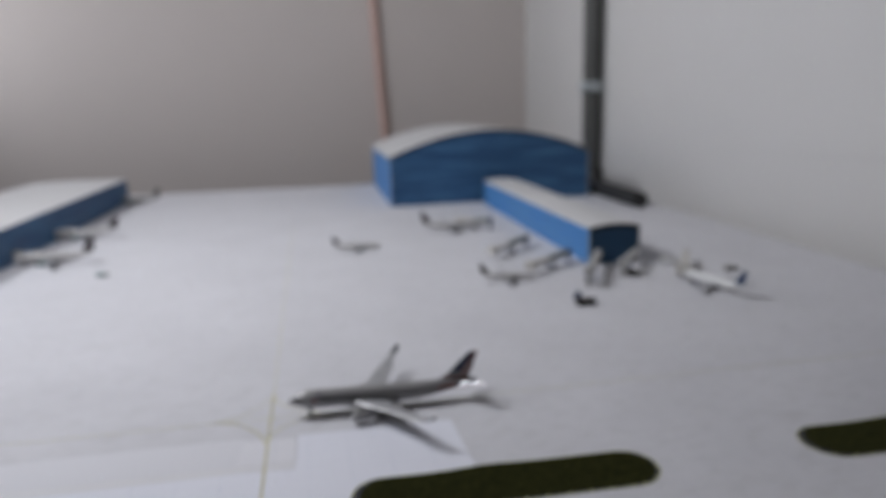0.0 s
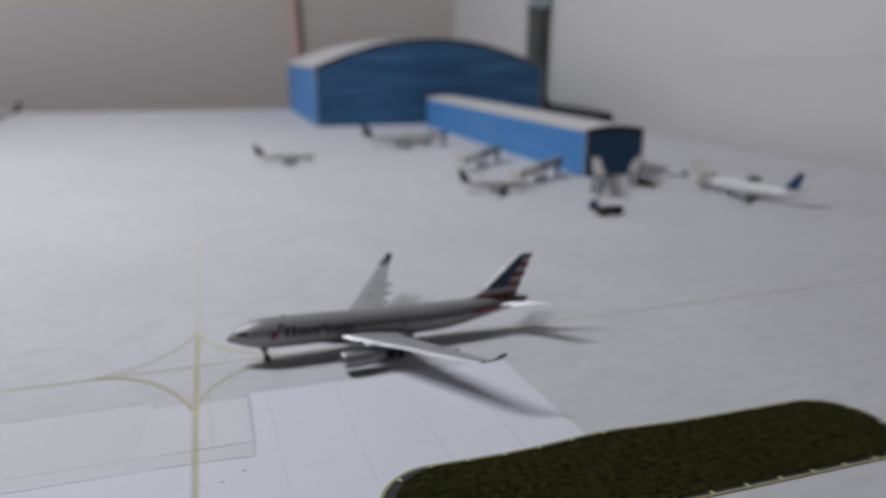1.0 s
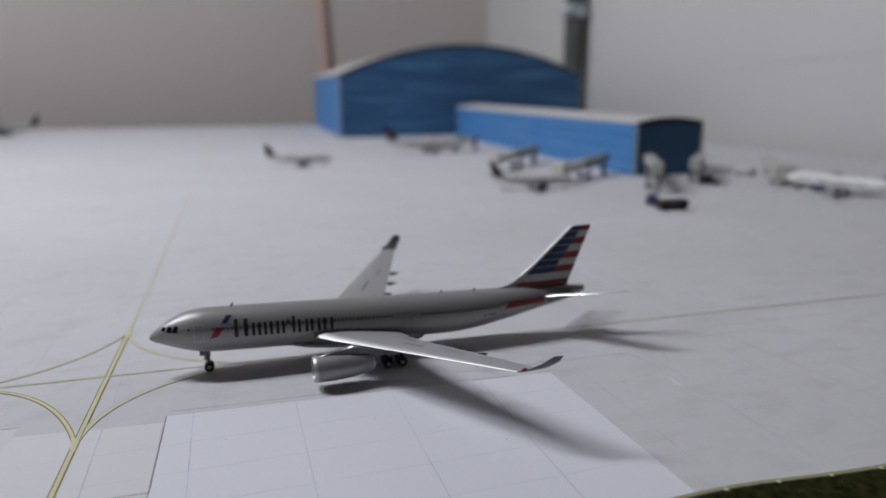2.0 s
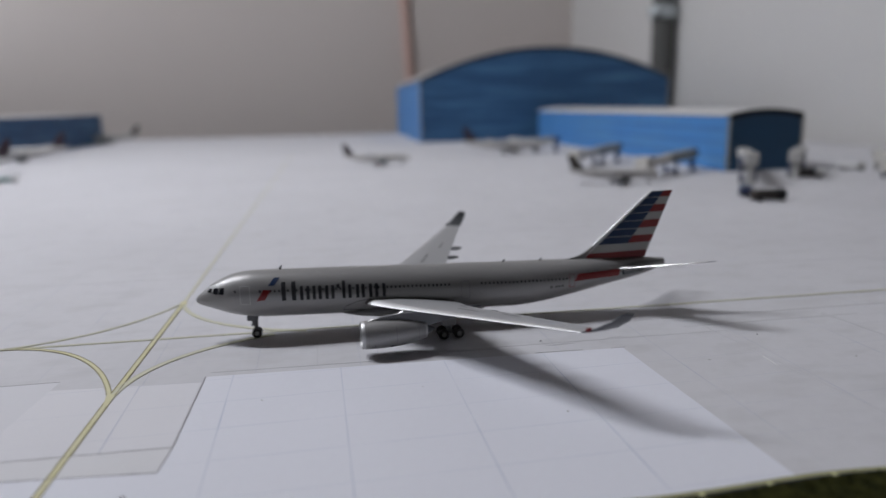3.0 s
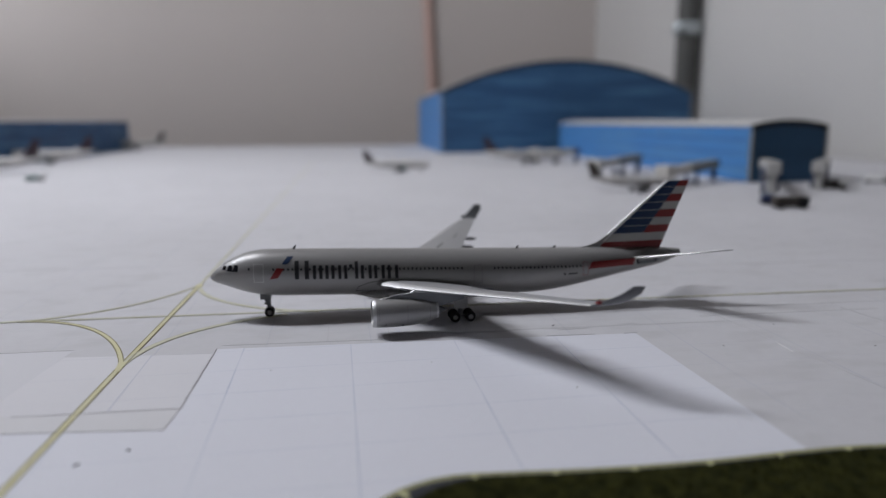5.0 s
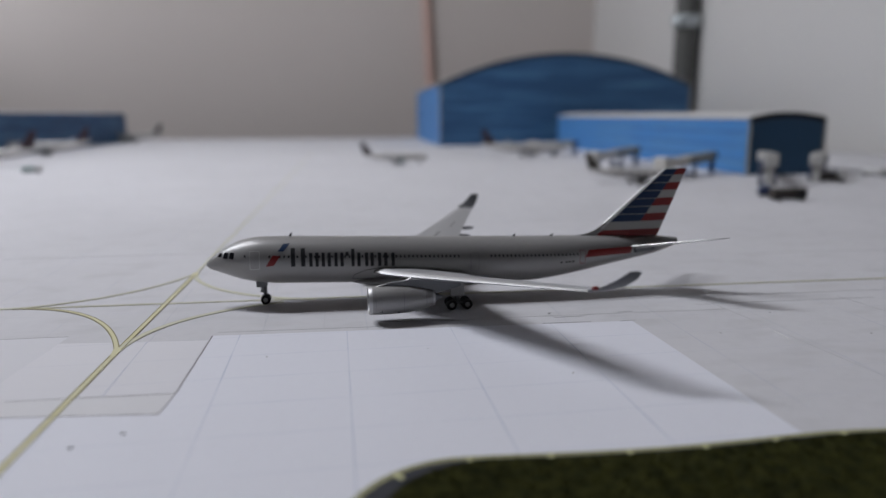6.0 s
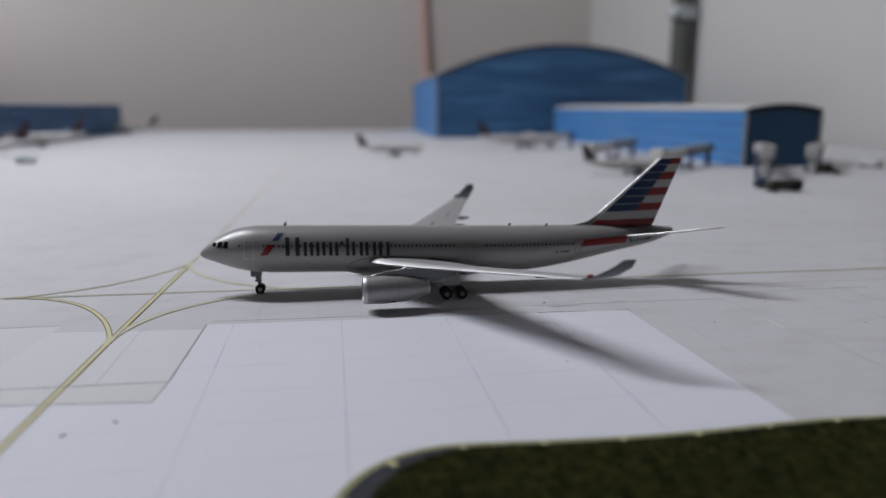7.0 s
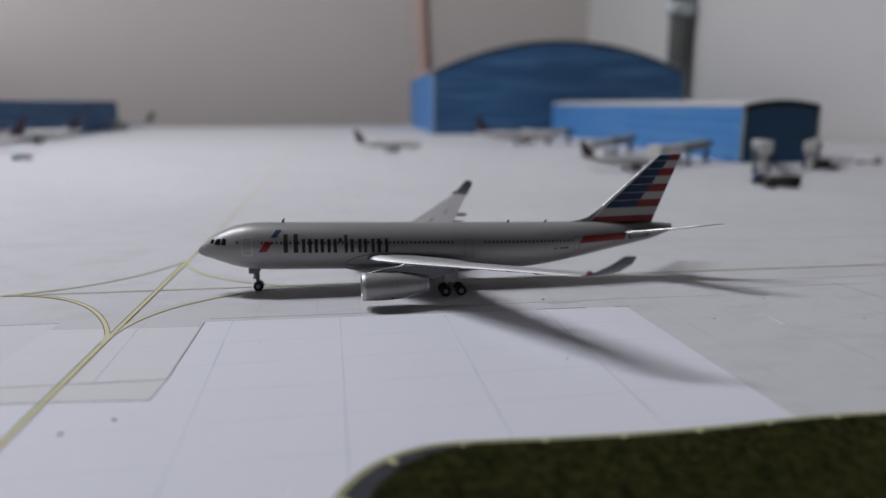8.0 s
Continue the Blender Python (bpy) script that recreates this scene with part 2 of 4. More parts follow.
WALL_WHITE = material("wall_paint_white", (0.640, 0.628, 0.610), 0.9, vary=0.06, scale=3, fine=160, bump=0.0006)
# Unseen ceiling and walls: dark warm colours chosen to cut and tint bounce.
CEIL_DARK = material("ceiling_paint", (0.13, 0.105, 0.085), 0.95, vary=0.04, scale=3, fine=120)
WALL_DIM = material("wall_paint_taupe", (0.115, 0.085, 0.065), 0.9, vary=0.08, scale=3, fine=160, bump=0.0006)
FLOOR_WOOD = material("floor_wood", (0.14, 0.09, 0.055), 0.5, vary=0.3, scale=6, fine=90)
WOOD = material("table_wood", (0.38, 0.28, 0.17), 0.5, vary=0.25, scale=12, fine=120)
PIPE = material("grey_pipe_paint", (0.085, 0.085, 0.08), 0.45, vary=0.25, scale=18, fine=200)
PIPE_BLACK = material("black_fitting", (0.022, 0.022, 0.022), 0.6, vary=0.2)
CLAMP = material("zinc_clamp", (0.50, 0.54, 0.55), 0.4, 0.6, 0.15)
PINK = material("pinkish_conduit", (0.62, 0.43, 0.37), 0.8, vary=0.1, scale=20)
CABLE_GREY = material("grey_cable", (0.55, 0.545, 0.53), 0.7, vary=0.1)
FRAME = material("window_frame_paint", (0.75, 0.75, 0.74), 0.4, vary=0.04)
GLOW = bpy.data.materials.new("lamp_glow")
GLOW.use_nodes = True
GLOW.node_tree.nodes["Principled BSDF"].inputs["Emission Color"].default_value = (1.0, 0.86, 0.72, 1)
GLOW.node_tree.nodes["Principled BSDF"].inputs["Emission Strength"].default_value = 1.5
PANE = bpy.data.materials.new("window_glass")
PANE.use_nodes = True
PANE.node_tree.nodes["Principled BSDF"].inputs["Transmission Weight"].default_value = 1.0
PANE.node_tree.nodes["Principled BSDF"].inputs["Roughness"].default_value = 0.02

# ---- mesh helpers ----


def part(name, bm, mat, parent=None, label="", smooth=False):
    """Links a bmesh as one mesh object under a thing or a part."""
    bmesh.ops.recalc_face_normals(bm, faces=bm.faces)
    me = bpy.data.meshes.new(name)
    bm.to_mesh(me)
    bm.free()
    for m in mat if isinstance(mat, (list, tuple)) else (mat,):
        me.materials.append(m)
    if smooth:
        for p in me.polygons:
            p.use_smooth = True
        me.set_sharp_from_angle(angle=radians(38))
    ob = new(name, me)
    if parent:
        ob.parent = parent
        ob.matrix_parent_inverse = parent.matrix_basis.inverted()
    if label:
        tagged(ob, label)
    return ob


def thing(name, label, category, at=(0, 0, 0), group="", kind=""):
    ob = new(name)
    ob.empty_display_size = 0.01
    ob.matrix_basis = Matrix.Translation(at)
    return tagged(ob, label, category, group, kind)


def loft(bm, rings, closed=True, cap=(True, True), mats=None):
    """Skins rings of equal length; mats gives a material slot for (row, column)."""
    vs = [[bm.verts.new(p) for p in r] for r in rings]
    n = len(vs[0])
    for i in range(len(vs) - 1):
        for j in range(n if closed else n - 1):
            k = (j + 1) % n
            f = bm.faces.new((vs[i][j], vs[i][k], vs[i + 1][k], vs[i + 1][j]))
            if mats:
                f.material_index = mats(i, j)
    if cap[0]:
        bm.faces.new(vs[0][::-1])
    if cap[1]:
        bm.faces.new(vs[-1])
    return vs


def box(bm, lo, hi, m=None, bevel=0.0):
    r = bmesh.ops.create_cube(bm, size=1)["verts"]
    c, s = (Vector(lo) + Vector(hi)) / 2, Vector(hi) - Vector(lo)
    for v in r:
        v.co = Vector((v.co.x * s.x, v.co.y * s.y, v.co.z * s.z)) + c
    if bevel:
        es = list({e for v in r for e in v.link_edges})
        out = bmesh.ops.bevel(bm, geom=es, offset=bevel, segments=2, affect="EDGES", profile=0.5)
        r = list({v for f in out["faces"] for v in f.verts} | {v for v in r if v.is_valid})
    if m is not None:
        for v in r:
            v.co = m @ v.co
    return bm


def tube(bm, a, b, ra, rb=None, n=12, cap=True):
    a, b = Vector(a), Vector(b)
    q = (b - a).to_track_quat("Z", "Y")
    rb = ra if rb is None else rb
    ring = lambda c, r: [c + q @ Vector((r * math.cos(2 * math.pi * k / n), r * math.sin(2 * math.pi * k / n), 0)) for k in range(n)]
    loft(bm, [ring(a, ra), ring(b, rb)], cap=(cap, cap))
    return bm


def prism(bm, outline, z0, z1):
    lo, hi = [bm.verts.new((x, y, z0)) for x, y in outline], [bm.verts.new((x, y, z1)) for x, y in outline]
    bm.faces.new(lo[::-1]), bm.faces.new(hi)
    n = len(outline)
    for k in range(n):
        bm.faces.new((lo[k], lo[(k + 1) % n], hi[(k + 1) % n], hi[k]))
    return bm


def ribbon(bm, pts, half, z0, z1, side=0.0):
    """A thin flat strip along a line of points, shifted sideways by side."""
    pts = [Vector((*p[:2], 0)) for p in pts]
    rows = []
    for i, p in enumerate(pts):
        d = (pts[min(i + 1, len(pts) - 1)] - pts[max(i - 1, 0)]).normalized()
        s = Vector((-d.y, d.x, 0))
        a, b = p + s * (side - half), p + s * (side + half)
        rows.append([(a.x, a.y, z0), (b.x, b.y, z0), (b.x, b.y, z1), (a.x, a.y, z1)])
    loft(bm, rows)
    return bm


def bezier(a, b, c, d, n=24):
    a, b, c, d = (Vector((*p, 0)) for p in (a, b, c, d))
    return [(1 - t) ** 3 * a + 3 * (1 - t) ** 2 * t * b + 3 * (1 - t) * t * t * c + t ** 3 * d for t in (k / n for k in range(n + 1))]


def wall_with_hole(bm, frame_m, w, h, t, hole=None):
    """A wall slab in its own axes (x along, y thickness, z up), with one opening (x0, x1, z0, z1)."""
    if not hole:
        return box(bm, (0, 0, 0), (w, t, h), frame_m)
    x0, x1, z0, z1 = hole
    for lo, hi in (((0, 0, 0), (x0, t, h)), ((x1, 0, 0), (w, t, h)), ((x0, 0, 0), (x1, t, z0)), ((x0, 0, z1), (x1, t, h))):
        box(bm, lo, hi, frame_m)
    return bm

# ---- the room ----
ROOM = Matrix.Rotation(GRID, 4, "Z")


def room_at(u, v, z, turn=0.0):
    return Matrix.Translation(room(u, v, z)) @ Matrix.Rotation(GRID + radians(turn), 4, "Z")


H = TABLE + CEIL
T = 0.12
bm = bmesh.new()
wall_with_hole(bm, room_at(LEFT - T, BACK, -TABLE), RIGHT - LEFT + 2 * T, H, T)
tagged(part("wall_back", bm, WALL_BACK), "beige painted plaster wall behind the model airport", "wall", kind="structure")
bm = bmesh.new()
wall_with_hole(bm, room_at(RIGHT, BACK, -TABLE, -90), BACK - NOOK, H, T)
wr = part("wall_right", bm, WALL_WHITE)
tagged(wr, "white painted plaster wall beside the model airport", "wall", kind="structure")
# Unseen widening with dark walls, added so less light bounces onto the board.
bm = bmesh.new()
wall_with_hole(bm, room_at(RIGHT + T, NOOK + T, -TABLE), WIDE - RIGHT - T, H, T)
tagged(part("wall_return", bm, WALL_DIM), "unseen dark wall, added so less light bounces back", "wall", kind="structure")
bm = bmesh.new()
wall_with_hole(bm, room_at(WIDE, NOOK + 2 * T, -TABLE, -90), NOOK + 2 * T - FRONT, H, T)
tagged(part("wall_far_right", bm, WALL_DIM), "unseen dark wall closing the widened room, coloured to cut bounce", "wall", kind="structure")
WINDOWS = ((WIN_V, WIN_Z, WIN_W, WIN_H), (WIN2_V, WIN2_Z, WIN2_W, WIN2_H))
bm = bmesh.new()
SPLIT = (WIN_V + WIN2_V) / 2 - FRONT
for from_v, to_v, (v, z, w, h) in ((0, SPLIT, WINDOWS[0]), (SPLIT, BACK - FRONT, WINDOWS[1])):
    wall_with_hole(bm, room_at(LEFT, FRONT + from_v, -TABLE, 90), to_v - from_v, H, T, (v - FRONT - from_v - w / 2, v - FRONT - from_v + w / 2, TABLE + z - h / 2, TABLE + z + h / 2))
tagged(part("wall_left", bm, WALL_DIM), "unseen wall with two window openings, darkened to cut bounce", "wall", kind="structure")
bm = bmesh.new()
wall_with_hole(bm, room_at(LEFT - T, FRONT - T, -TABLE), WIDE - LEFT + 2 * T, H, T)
tagged(part("wall_front", bm, WALL_DIM), "unseen front wall, darkened to cut bounce light", "wall", kind="structure")
bm = bmesh.new()
box(bm, (LEFT - T, FRONT - T, -TABLE - 0.1), (WIDE + T, BACK + T, -TABLE), ROOM)
tagged(part("floor", bm, FLOOR_WOOD), "brown wooden room floor under the table", "floor", kind="structure")
bm = bmesh.new()
box(bm, (LEFT - T, FRONT - T, CEIL), (WIDE + T, BACK + T, CEIL + 0.1), ROOM)
tagged(part("ceiling", bm, CEIL_DARK), "unseen ceiling, darkened to cut bounce light", "ceiling", kind="structure")

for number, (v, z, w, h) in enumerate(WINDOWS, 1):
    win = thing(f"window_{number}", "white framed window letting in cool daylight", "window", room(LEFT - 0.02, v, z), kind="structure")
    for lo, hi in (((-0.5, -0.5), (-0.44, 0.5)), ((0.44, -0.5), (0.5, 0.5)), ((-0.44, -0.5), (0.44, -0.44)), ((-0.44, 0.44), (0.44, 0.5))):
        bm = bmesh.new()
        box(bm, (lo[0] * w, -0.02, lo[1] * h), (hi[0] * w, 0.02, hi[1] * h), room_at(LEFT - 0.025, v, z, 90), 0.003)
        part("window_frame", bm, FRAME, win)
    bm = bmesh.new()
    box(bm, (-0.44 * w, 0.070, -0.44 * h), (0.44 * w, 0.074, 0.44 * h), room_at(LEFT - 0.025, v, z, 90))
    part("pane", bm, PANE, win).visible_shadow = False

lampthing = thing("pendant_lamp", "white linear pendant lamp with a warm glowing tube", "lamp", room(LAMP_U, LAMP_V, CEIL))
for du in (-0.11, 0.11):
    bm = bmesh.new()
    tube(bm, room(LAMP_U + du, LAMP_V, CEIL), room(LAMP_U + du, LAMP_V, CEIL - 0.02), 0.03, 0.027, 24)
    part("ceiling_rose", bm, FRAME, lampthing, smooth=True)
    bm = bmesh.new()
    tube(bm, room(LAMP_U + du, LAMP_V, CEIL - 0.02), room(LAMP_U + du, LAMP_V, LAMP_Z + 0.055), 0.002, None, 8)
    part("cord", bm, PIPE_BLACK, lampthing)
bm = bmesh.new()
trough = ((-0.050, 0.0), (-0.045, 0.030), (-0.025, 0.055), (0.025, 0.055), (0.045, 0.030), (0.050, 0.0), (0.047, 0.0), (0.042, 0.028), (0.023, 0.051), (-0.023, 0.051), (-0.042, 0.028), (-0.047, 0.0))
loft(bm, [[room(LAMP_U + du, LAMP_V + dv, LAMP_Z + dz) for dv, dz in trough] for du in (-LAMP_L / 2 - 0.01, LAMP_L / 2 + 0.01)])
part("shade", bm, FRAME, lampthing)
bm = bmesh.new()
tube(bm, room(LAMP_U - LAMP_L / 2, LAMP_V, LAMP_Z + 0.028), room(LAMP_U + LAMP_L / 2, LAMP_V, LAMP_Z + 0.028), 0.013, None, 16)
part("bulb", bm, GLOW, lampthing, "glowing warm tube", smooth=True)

# pipe with its clamp and black foot fitting, in front of the right wall
CABLE = ((0.80, 0.1257), (0.15, 0.1465))   # along the wall and height of its two ends
PU, PV = RIGHT - 0.030, 1.375
pipe = thing("drain_pipe", "dark grey vertical drain pipe with zinc clamp by the wall", "pipe", room(PU, PV, 0))
bm = bmesh.new()
tube(bm, room(PU, PV, -TABLE), room(PU, PV, CEIL), 0.0265, None, 28)
part("pipe", bm, PIPE, pipe, smooth=True)
bm = bmesh.new()
tube(bm, room(PU, PV, 0.256), room(PU, PV, 0.284), 0.0315, None, 28)
box(bm, (-0.011, -0.049, 0.259), (0.011, -0.028, 0.281), room_at(PU, PV, 0, -60), 0.002)
box(bm, (-0.009, 0.028, 0.260), (0.009, 0.046, 0.280), room_at(PU, PV, 0, -60), 0.002)
part("clamp", bm, CLAMP, pipe, "pale zinc pipe clamp with bolts", smooth=True)
bm = bmesh.new()
tube(bm, room(PU, PV, 0.0), room(PU, PV, 0.035), 0.034, None, 24)
tube(bm, room(PU, PV, 0.018), room(EDGE_U - 0.055, 1.14, 0.018), 0.018, None, 20)
tube(bm, room(EDGE_U - 0.055, 1.14, 0.018), room(EDGE_U - 0.060, 0.86, 0.018), 0.018, None, 20)
part("foot_fitting", bm, PIPE_BLACK, pipe, "black pipe elbow at the tabletop", smooth=True)

bm = bmesh.new()
tube(bm, room(0.255, BACK - 0.015, -TABLE), room(0.135, BACK - 0.015, CEIL), 0.0135, None, 16)
tagged(part("wall_conduit", bm, PINK, smooth=True), "thin pinkish brown conduit running down the back wall", "conduit")

bm = bmesh.new()
tube(bm, room(RIGHT - 0.0012, CABLE[0][0], CABLE[0][1]), room(RIGHT - 0.0012, CABLE[1][0], CABLE[1][1]), 0.00035, None, 8)
tagged(part("wall_cable", bm, CABLE_GREY, smooth=True), "thin grey cable stretched along the white wall", "cable")

# table and board
table = thing("table", "wooden table carrying the model airport board", "table", room(-0.3, 0.45, -TABLE))
bm = bmesh.new()
box(bm, (TABLE_U, -0.62, -0.045), (EDGE_U, EDGE_V, -0.012), ROOM, 0.002)
part("tabletop", bm, WOOD, table)
for u in (TABLE_U + 0.07, EDGE_U - 0.1):
    for v in (-0.55, EDGE_V - 0.1):
        bm = bmesh.new()
        box(bm, (u - 0.03, v - 0.03, -TABLE), (u + 0.03, v + 0.03, -0.045), ROOM, 0.003)
        part("leg", bm, WOOD, table)
board = thing("model_board", "white papered board with drawn taxiways and faint grid", "board", room(-0.3, 0.45, -0.012))
bm = bmesh.new()
box(bm, (TABLE_U, -0.62, -0.012), (EDGE_U, EDGE_V, 0.0), ROOM)
part("panel", bm, BOARD, board)

# ---- taxiway markings, drawn on the board ----
NODE_N, NODE_S, NODE_W = (-0.0920, 0.0506), (-0.0975, -0.0363), (-0.1396, 0.0118)
MARK_Z = 0.00015


def line_at(p, q, n=2):
    return [Vector((p[0] + (q[0] - p[0]) * k / n, p[1] + (q[1] - p[1]) * k / n, 0)) for k in range(n + 1)]


ROUTES = [
    line_at((-0.1135, -0.33), NODE_S),
    line_at(NODE_S, NODE_N),
    line_at(NODE_N, (-0.0490, 0.88)),
    line_at((-0.40, 0.0313), NODE_W),
    line_at(NODE_W, (0.60, -0.0335)),
    bezier(NODE_W, (-0.117, 0.010), (-0.1035, -0.012), NODE_S),
    bezier(NODE_S, (-0.0955, -0.017), (-0.083, -0.003), (-0.058, 0.0040)),
    bezier(NODE_N, (-0.0905, 0.034), (-0.077, 0.013), (-0.048, 0.0050)),
    bezier(NODE_N, (-0.0985, 0.036), (-0.111, 0.0165), NODE_W),
]
for k, route in enumerate(ROUTES):
    strong = k in (0, 1, 5)
    w = 0.00084 if k < 2 else 0.00072 if k == 5 else 0.00078 if k == 6 else 0.00062 if k == 7 else 0.00048
    bm = bmesh.new()
    ribbon(bm, route, w, 0.0, MARK_Z + 0.000004 * k)
    mark = part("taxiway_line", bm, YELLOW if strong else PALE, board, "yellow painted taxiway centre line")
    for s in (-0.9, 0.9):
        bm = bmesh.new()
        ribbon(bm, route, w * (0.19 if strong else 0.14), 0.0, MARK_Z + 0.00004 + 0.000004 * k, s * w * (0.92 if strong else 1.1))
        part("edge_stripe", bm, OLIVE if strong else PALE_EDGE, mark, "thin olive edge of the line")

bm = bmesh.new()
S0, S1, S2 = Vector((*NODE_S, 0)), ROUTES[5][-3], ROUTES[6][2]
up = (Vector((*NODE_N, 0)) - S0).normalized()
prism(bm, [(S0.x - 0.0006, S0.y - 0.004), (S0.x + 0.0006, S0.y - 0.004), (S2[0], S2[1]), (S0.x + up.x * 0.0035 + 0.0002, S0.y + 0.0028), (S0.x - 0.0002, S0.y + 0.0030), (S1[0], S1[1])], 0.0, MARK_Z + 0.0001)
part("junction_fill", bm, YELLOW, board, "solid yellow fill where the taxi lines fork")
bm = bmesh.new()
prism(bm, [(NODE_N[0] + 0.0013 * math.cos(k), NODE_N[1] - 0.001 + 0.003 * math.sin(k)) for k in (0.3, 1.4, 2.6, 3.6, 4.7, 5.6)], 0.0, MARK_Z + 0.0001)
part("junction_fill", bm, YELLOW, board, "solid yellow fill where the taxi lines meet")
bm = bmesh.new()
prism(bm, [(NODE_W[0] - 0.0025 + 0.0040 * math.cos(k), NODE_W[1] + 0.0002 + 0.0008 * math.sin(k)) for k in (0.1, 0.9, 2.0, 3.1, 4.2, 5.3)], 0.0, MARK_Z + 0.0001)
part("junction_fill", bm, PALE, board, "pale yellow fill where the taxi lines merge")

# ---- loose paper sheets on the board ----


def sheet(outline, z0, z1, mat, label, edge=(), thick=0.00010):
    cx, cy = sum(p[0] for p in outline) / len(outline), sum(p[1] for p in outline) / len(outline)
    ob = thing("paper_sheet", label, "paper", (cx, cy, z0), "paper sheets on the board")
    bm = bmesh.new()
    prism(bm, outline, z0, z1)
    part("sheet", bm, mat, ob)
    for a, b in edge:
        bm = bmesh.new()
        pts = [Vector((a[0] + (b[0] - a[0]) * k / 14, a[1] + (b[1] - a[1]) * k / 14, 0)) + Vector((noise.noise((k * 1.7, a[0] * 90, 0)), noise.noise((k * 1.3, 7, a[1] * 90)), 0)) * 0.00016 for k in range(15)]
        ribbon(bm, pts, thick, z0, z1 + 0.00003)
        part("cut_edge", bm, PENCIL, ob, "dark cut edge of the paper")
    return ob


A, B = (-0.0755, -0.0273), (0.0418, -0.0366)
RA, RB = (-0.0778, -0.0664), (-0.0794, -0.0770)
sheet([A, B, (0.0385, -0.34), (-0.42, -0.31), (-0.42, -0.052), (-0.111, -0.0725), RB, (-0.0786, -0.0715), RA], 0.00002, 0.00010, SHEET, "bright white paper sheet with faint blue ruled lines", [(A, RA)], 0.00017)
sheet([(-0.0778, -0.0667), (-0.0792, -0.0768), (-0.112, -0.0724), (-0.30, -0.0590), (-0.30, -0.0485), (-0.112, -0.0643)], 0.00003, 0.00013, SHEET_MID, "narrow cream paper strip edged in pencil", [((-0.0778, -0.0667), (-0.112, -0.0643)), ((-0.0792, -0.0768), (-0.0778, -0.0667)), ((-0.112, -0.0724), (-0.0792, -0.0768))])
sheet([(-0.1135, -0.0207), (-0.165, -0.0176), (-0.30, -0.0095), (-0.30, -0.0480), (-0.119, -0.0632)], 0.00002, 0.00006, SHEET_SOFT, "bright white paper sheet with pencilled upper edge", [((-0.1135, -0.0207), (-0.165, -0.0176))])
sheet([(-0.1160, -0.0260), (-0.0762, -0.0310), (-0.0780, -0.0660), (-0.1200, -0.0634)], 0.00001, 0.00004, SHEET_GREY, "greyish paper piece beside the taxiway line")

# specks of dirt and small marks on the paper
SPECKS = [(0.0208, -0.0250), (0.0860, -0.0370), (-0.0838, -0.0848), (-0.0916, -0.0889), (-0.060, -0.047), (0.01, -0.072), (-0.02, -0.049), (0.10, -0.06), (0.12, -0.02), (0.06, -0.052), (0.15, -0.05), (-0.13, 0.06), (0.03, 0.08), (0.17, 0.03)]
for k, (x, y) in enumerate(SPECKS):
    bm = bmesh.new()
    bmesh.ops.create_icosphere(bm, subdivisions=2, radius=0.00034 if k in (2, 3) else 0.00024 if k < 2 else 0.00018)
    for v in bm.verts:
        v.co *= 1 + 0.4 * noise.noise(v.co * 4000 + Vector((k, 0, 0)))
        v.co = Matrix.Rotation(k * 1.3, 4, "Z") @ Vector((v.co.x * 1.9, v.co.y * 0.6, v.co.z * 0.5)) + Vector((x, y, 0.00020))
    tagged(part("dirt_speck", bm, DARK_GREY if k < 4 else GREY_CARD, smooth=True), "tiny dark speck of dirt on the paper", "speck", "specks on the paper")
FAINT = [((0.0694, -0.0242), (0.1306, -0.0275)), ((0.075, -0.020), (0.080, -0.105)), ((0.12, -0.024), (0.126, -0.10)), ((0.045, -0.0135), (0.19, -0.0228)), ((-0.03, -0.0238), (0.08, -0.031)), ((-0.0745, -0.0243), (-0.03, -0.0277)), ((-0.30, 0.10), (0.02, 0.085)), ((-0.05, 0.16), (0.12, 0.15)), ((0.05, 0.05), (0.20, 0.04))]
STROKES = [((0.0158, -0.0338), (0.0300, -0.0350)), ((0.0385, -0.0360), (0.0428, -0.0360)), ((0.0415, -0.0275), (0.0462, -0.0274)), ((-0.010, -0.0262), (0.006, -0.0274)), ((0.021, -0.0290), (0.030, -0.0293))]
for a, b in STROKES:
    bm = bmesh.new()
    ribbon(bm, line_at(a, b, 8), 0.00004, 0.0, 0.00011)
    part("pencil_stroke", bm, FAINT_GREY, board, "short faint pencil stroke")
for a, b in (((0.0759, -0.0530), (0.0752, -0.0597)), ((0.0380, -0.0925), (0.0388, -0.0955))):
    bm = bmesh.new()
    ribbon(bm, line_at(a, b, 4), 0.00009, 0.0, 0.00016)
    part("scratch", bm, OFFWHITE, board, "white scratch in the board paper")
for a, b in FAINT:
    bm = bmesh.new()
    ribbon(bm, line_at(a, b, 6), 0.00012, 0.0, 0.00006)
    part("pencil_line", bm, FAINT_GREY, board, "faint pencil line on the board")
for x in (-0.062, -0.045, -0.0275):
    bm = bmesh.new()
    ribbon(bm, line_at((x, -0.0080), (x - 0.0008, -0.0265), 2), 0.00012, 0.0, 0.00006)
    part("pencil_line", bm, FAINT_GREY, board, "faint pencil line on the board")

# ---- grass islands ----


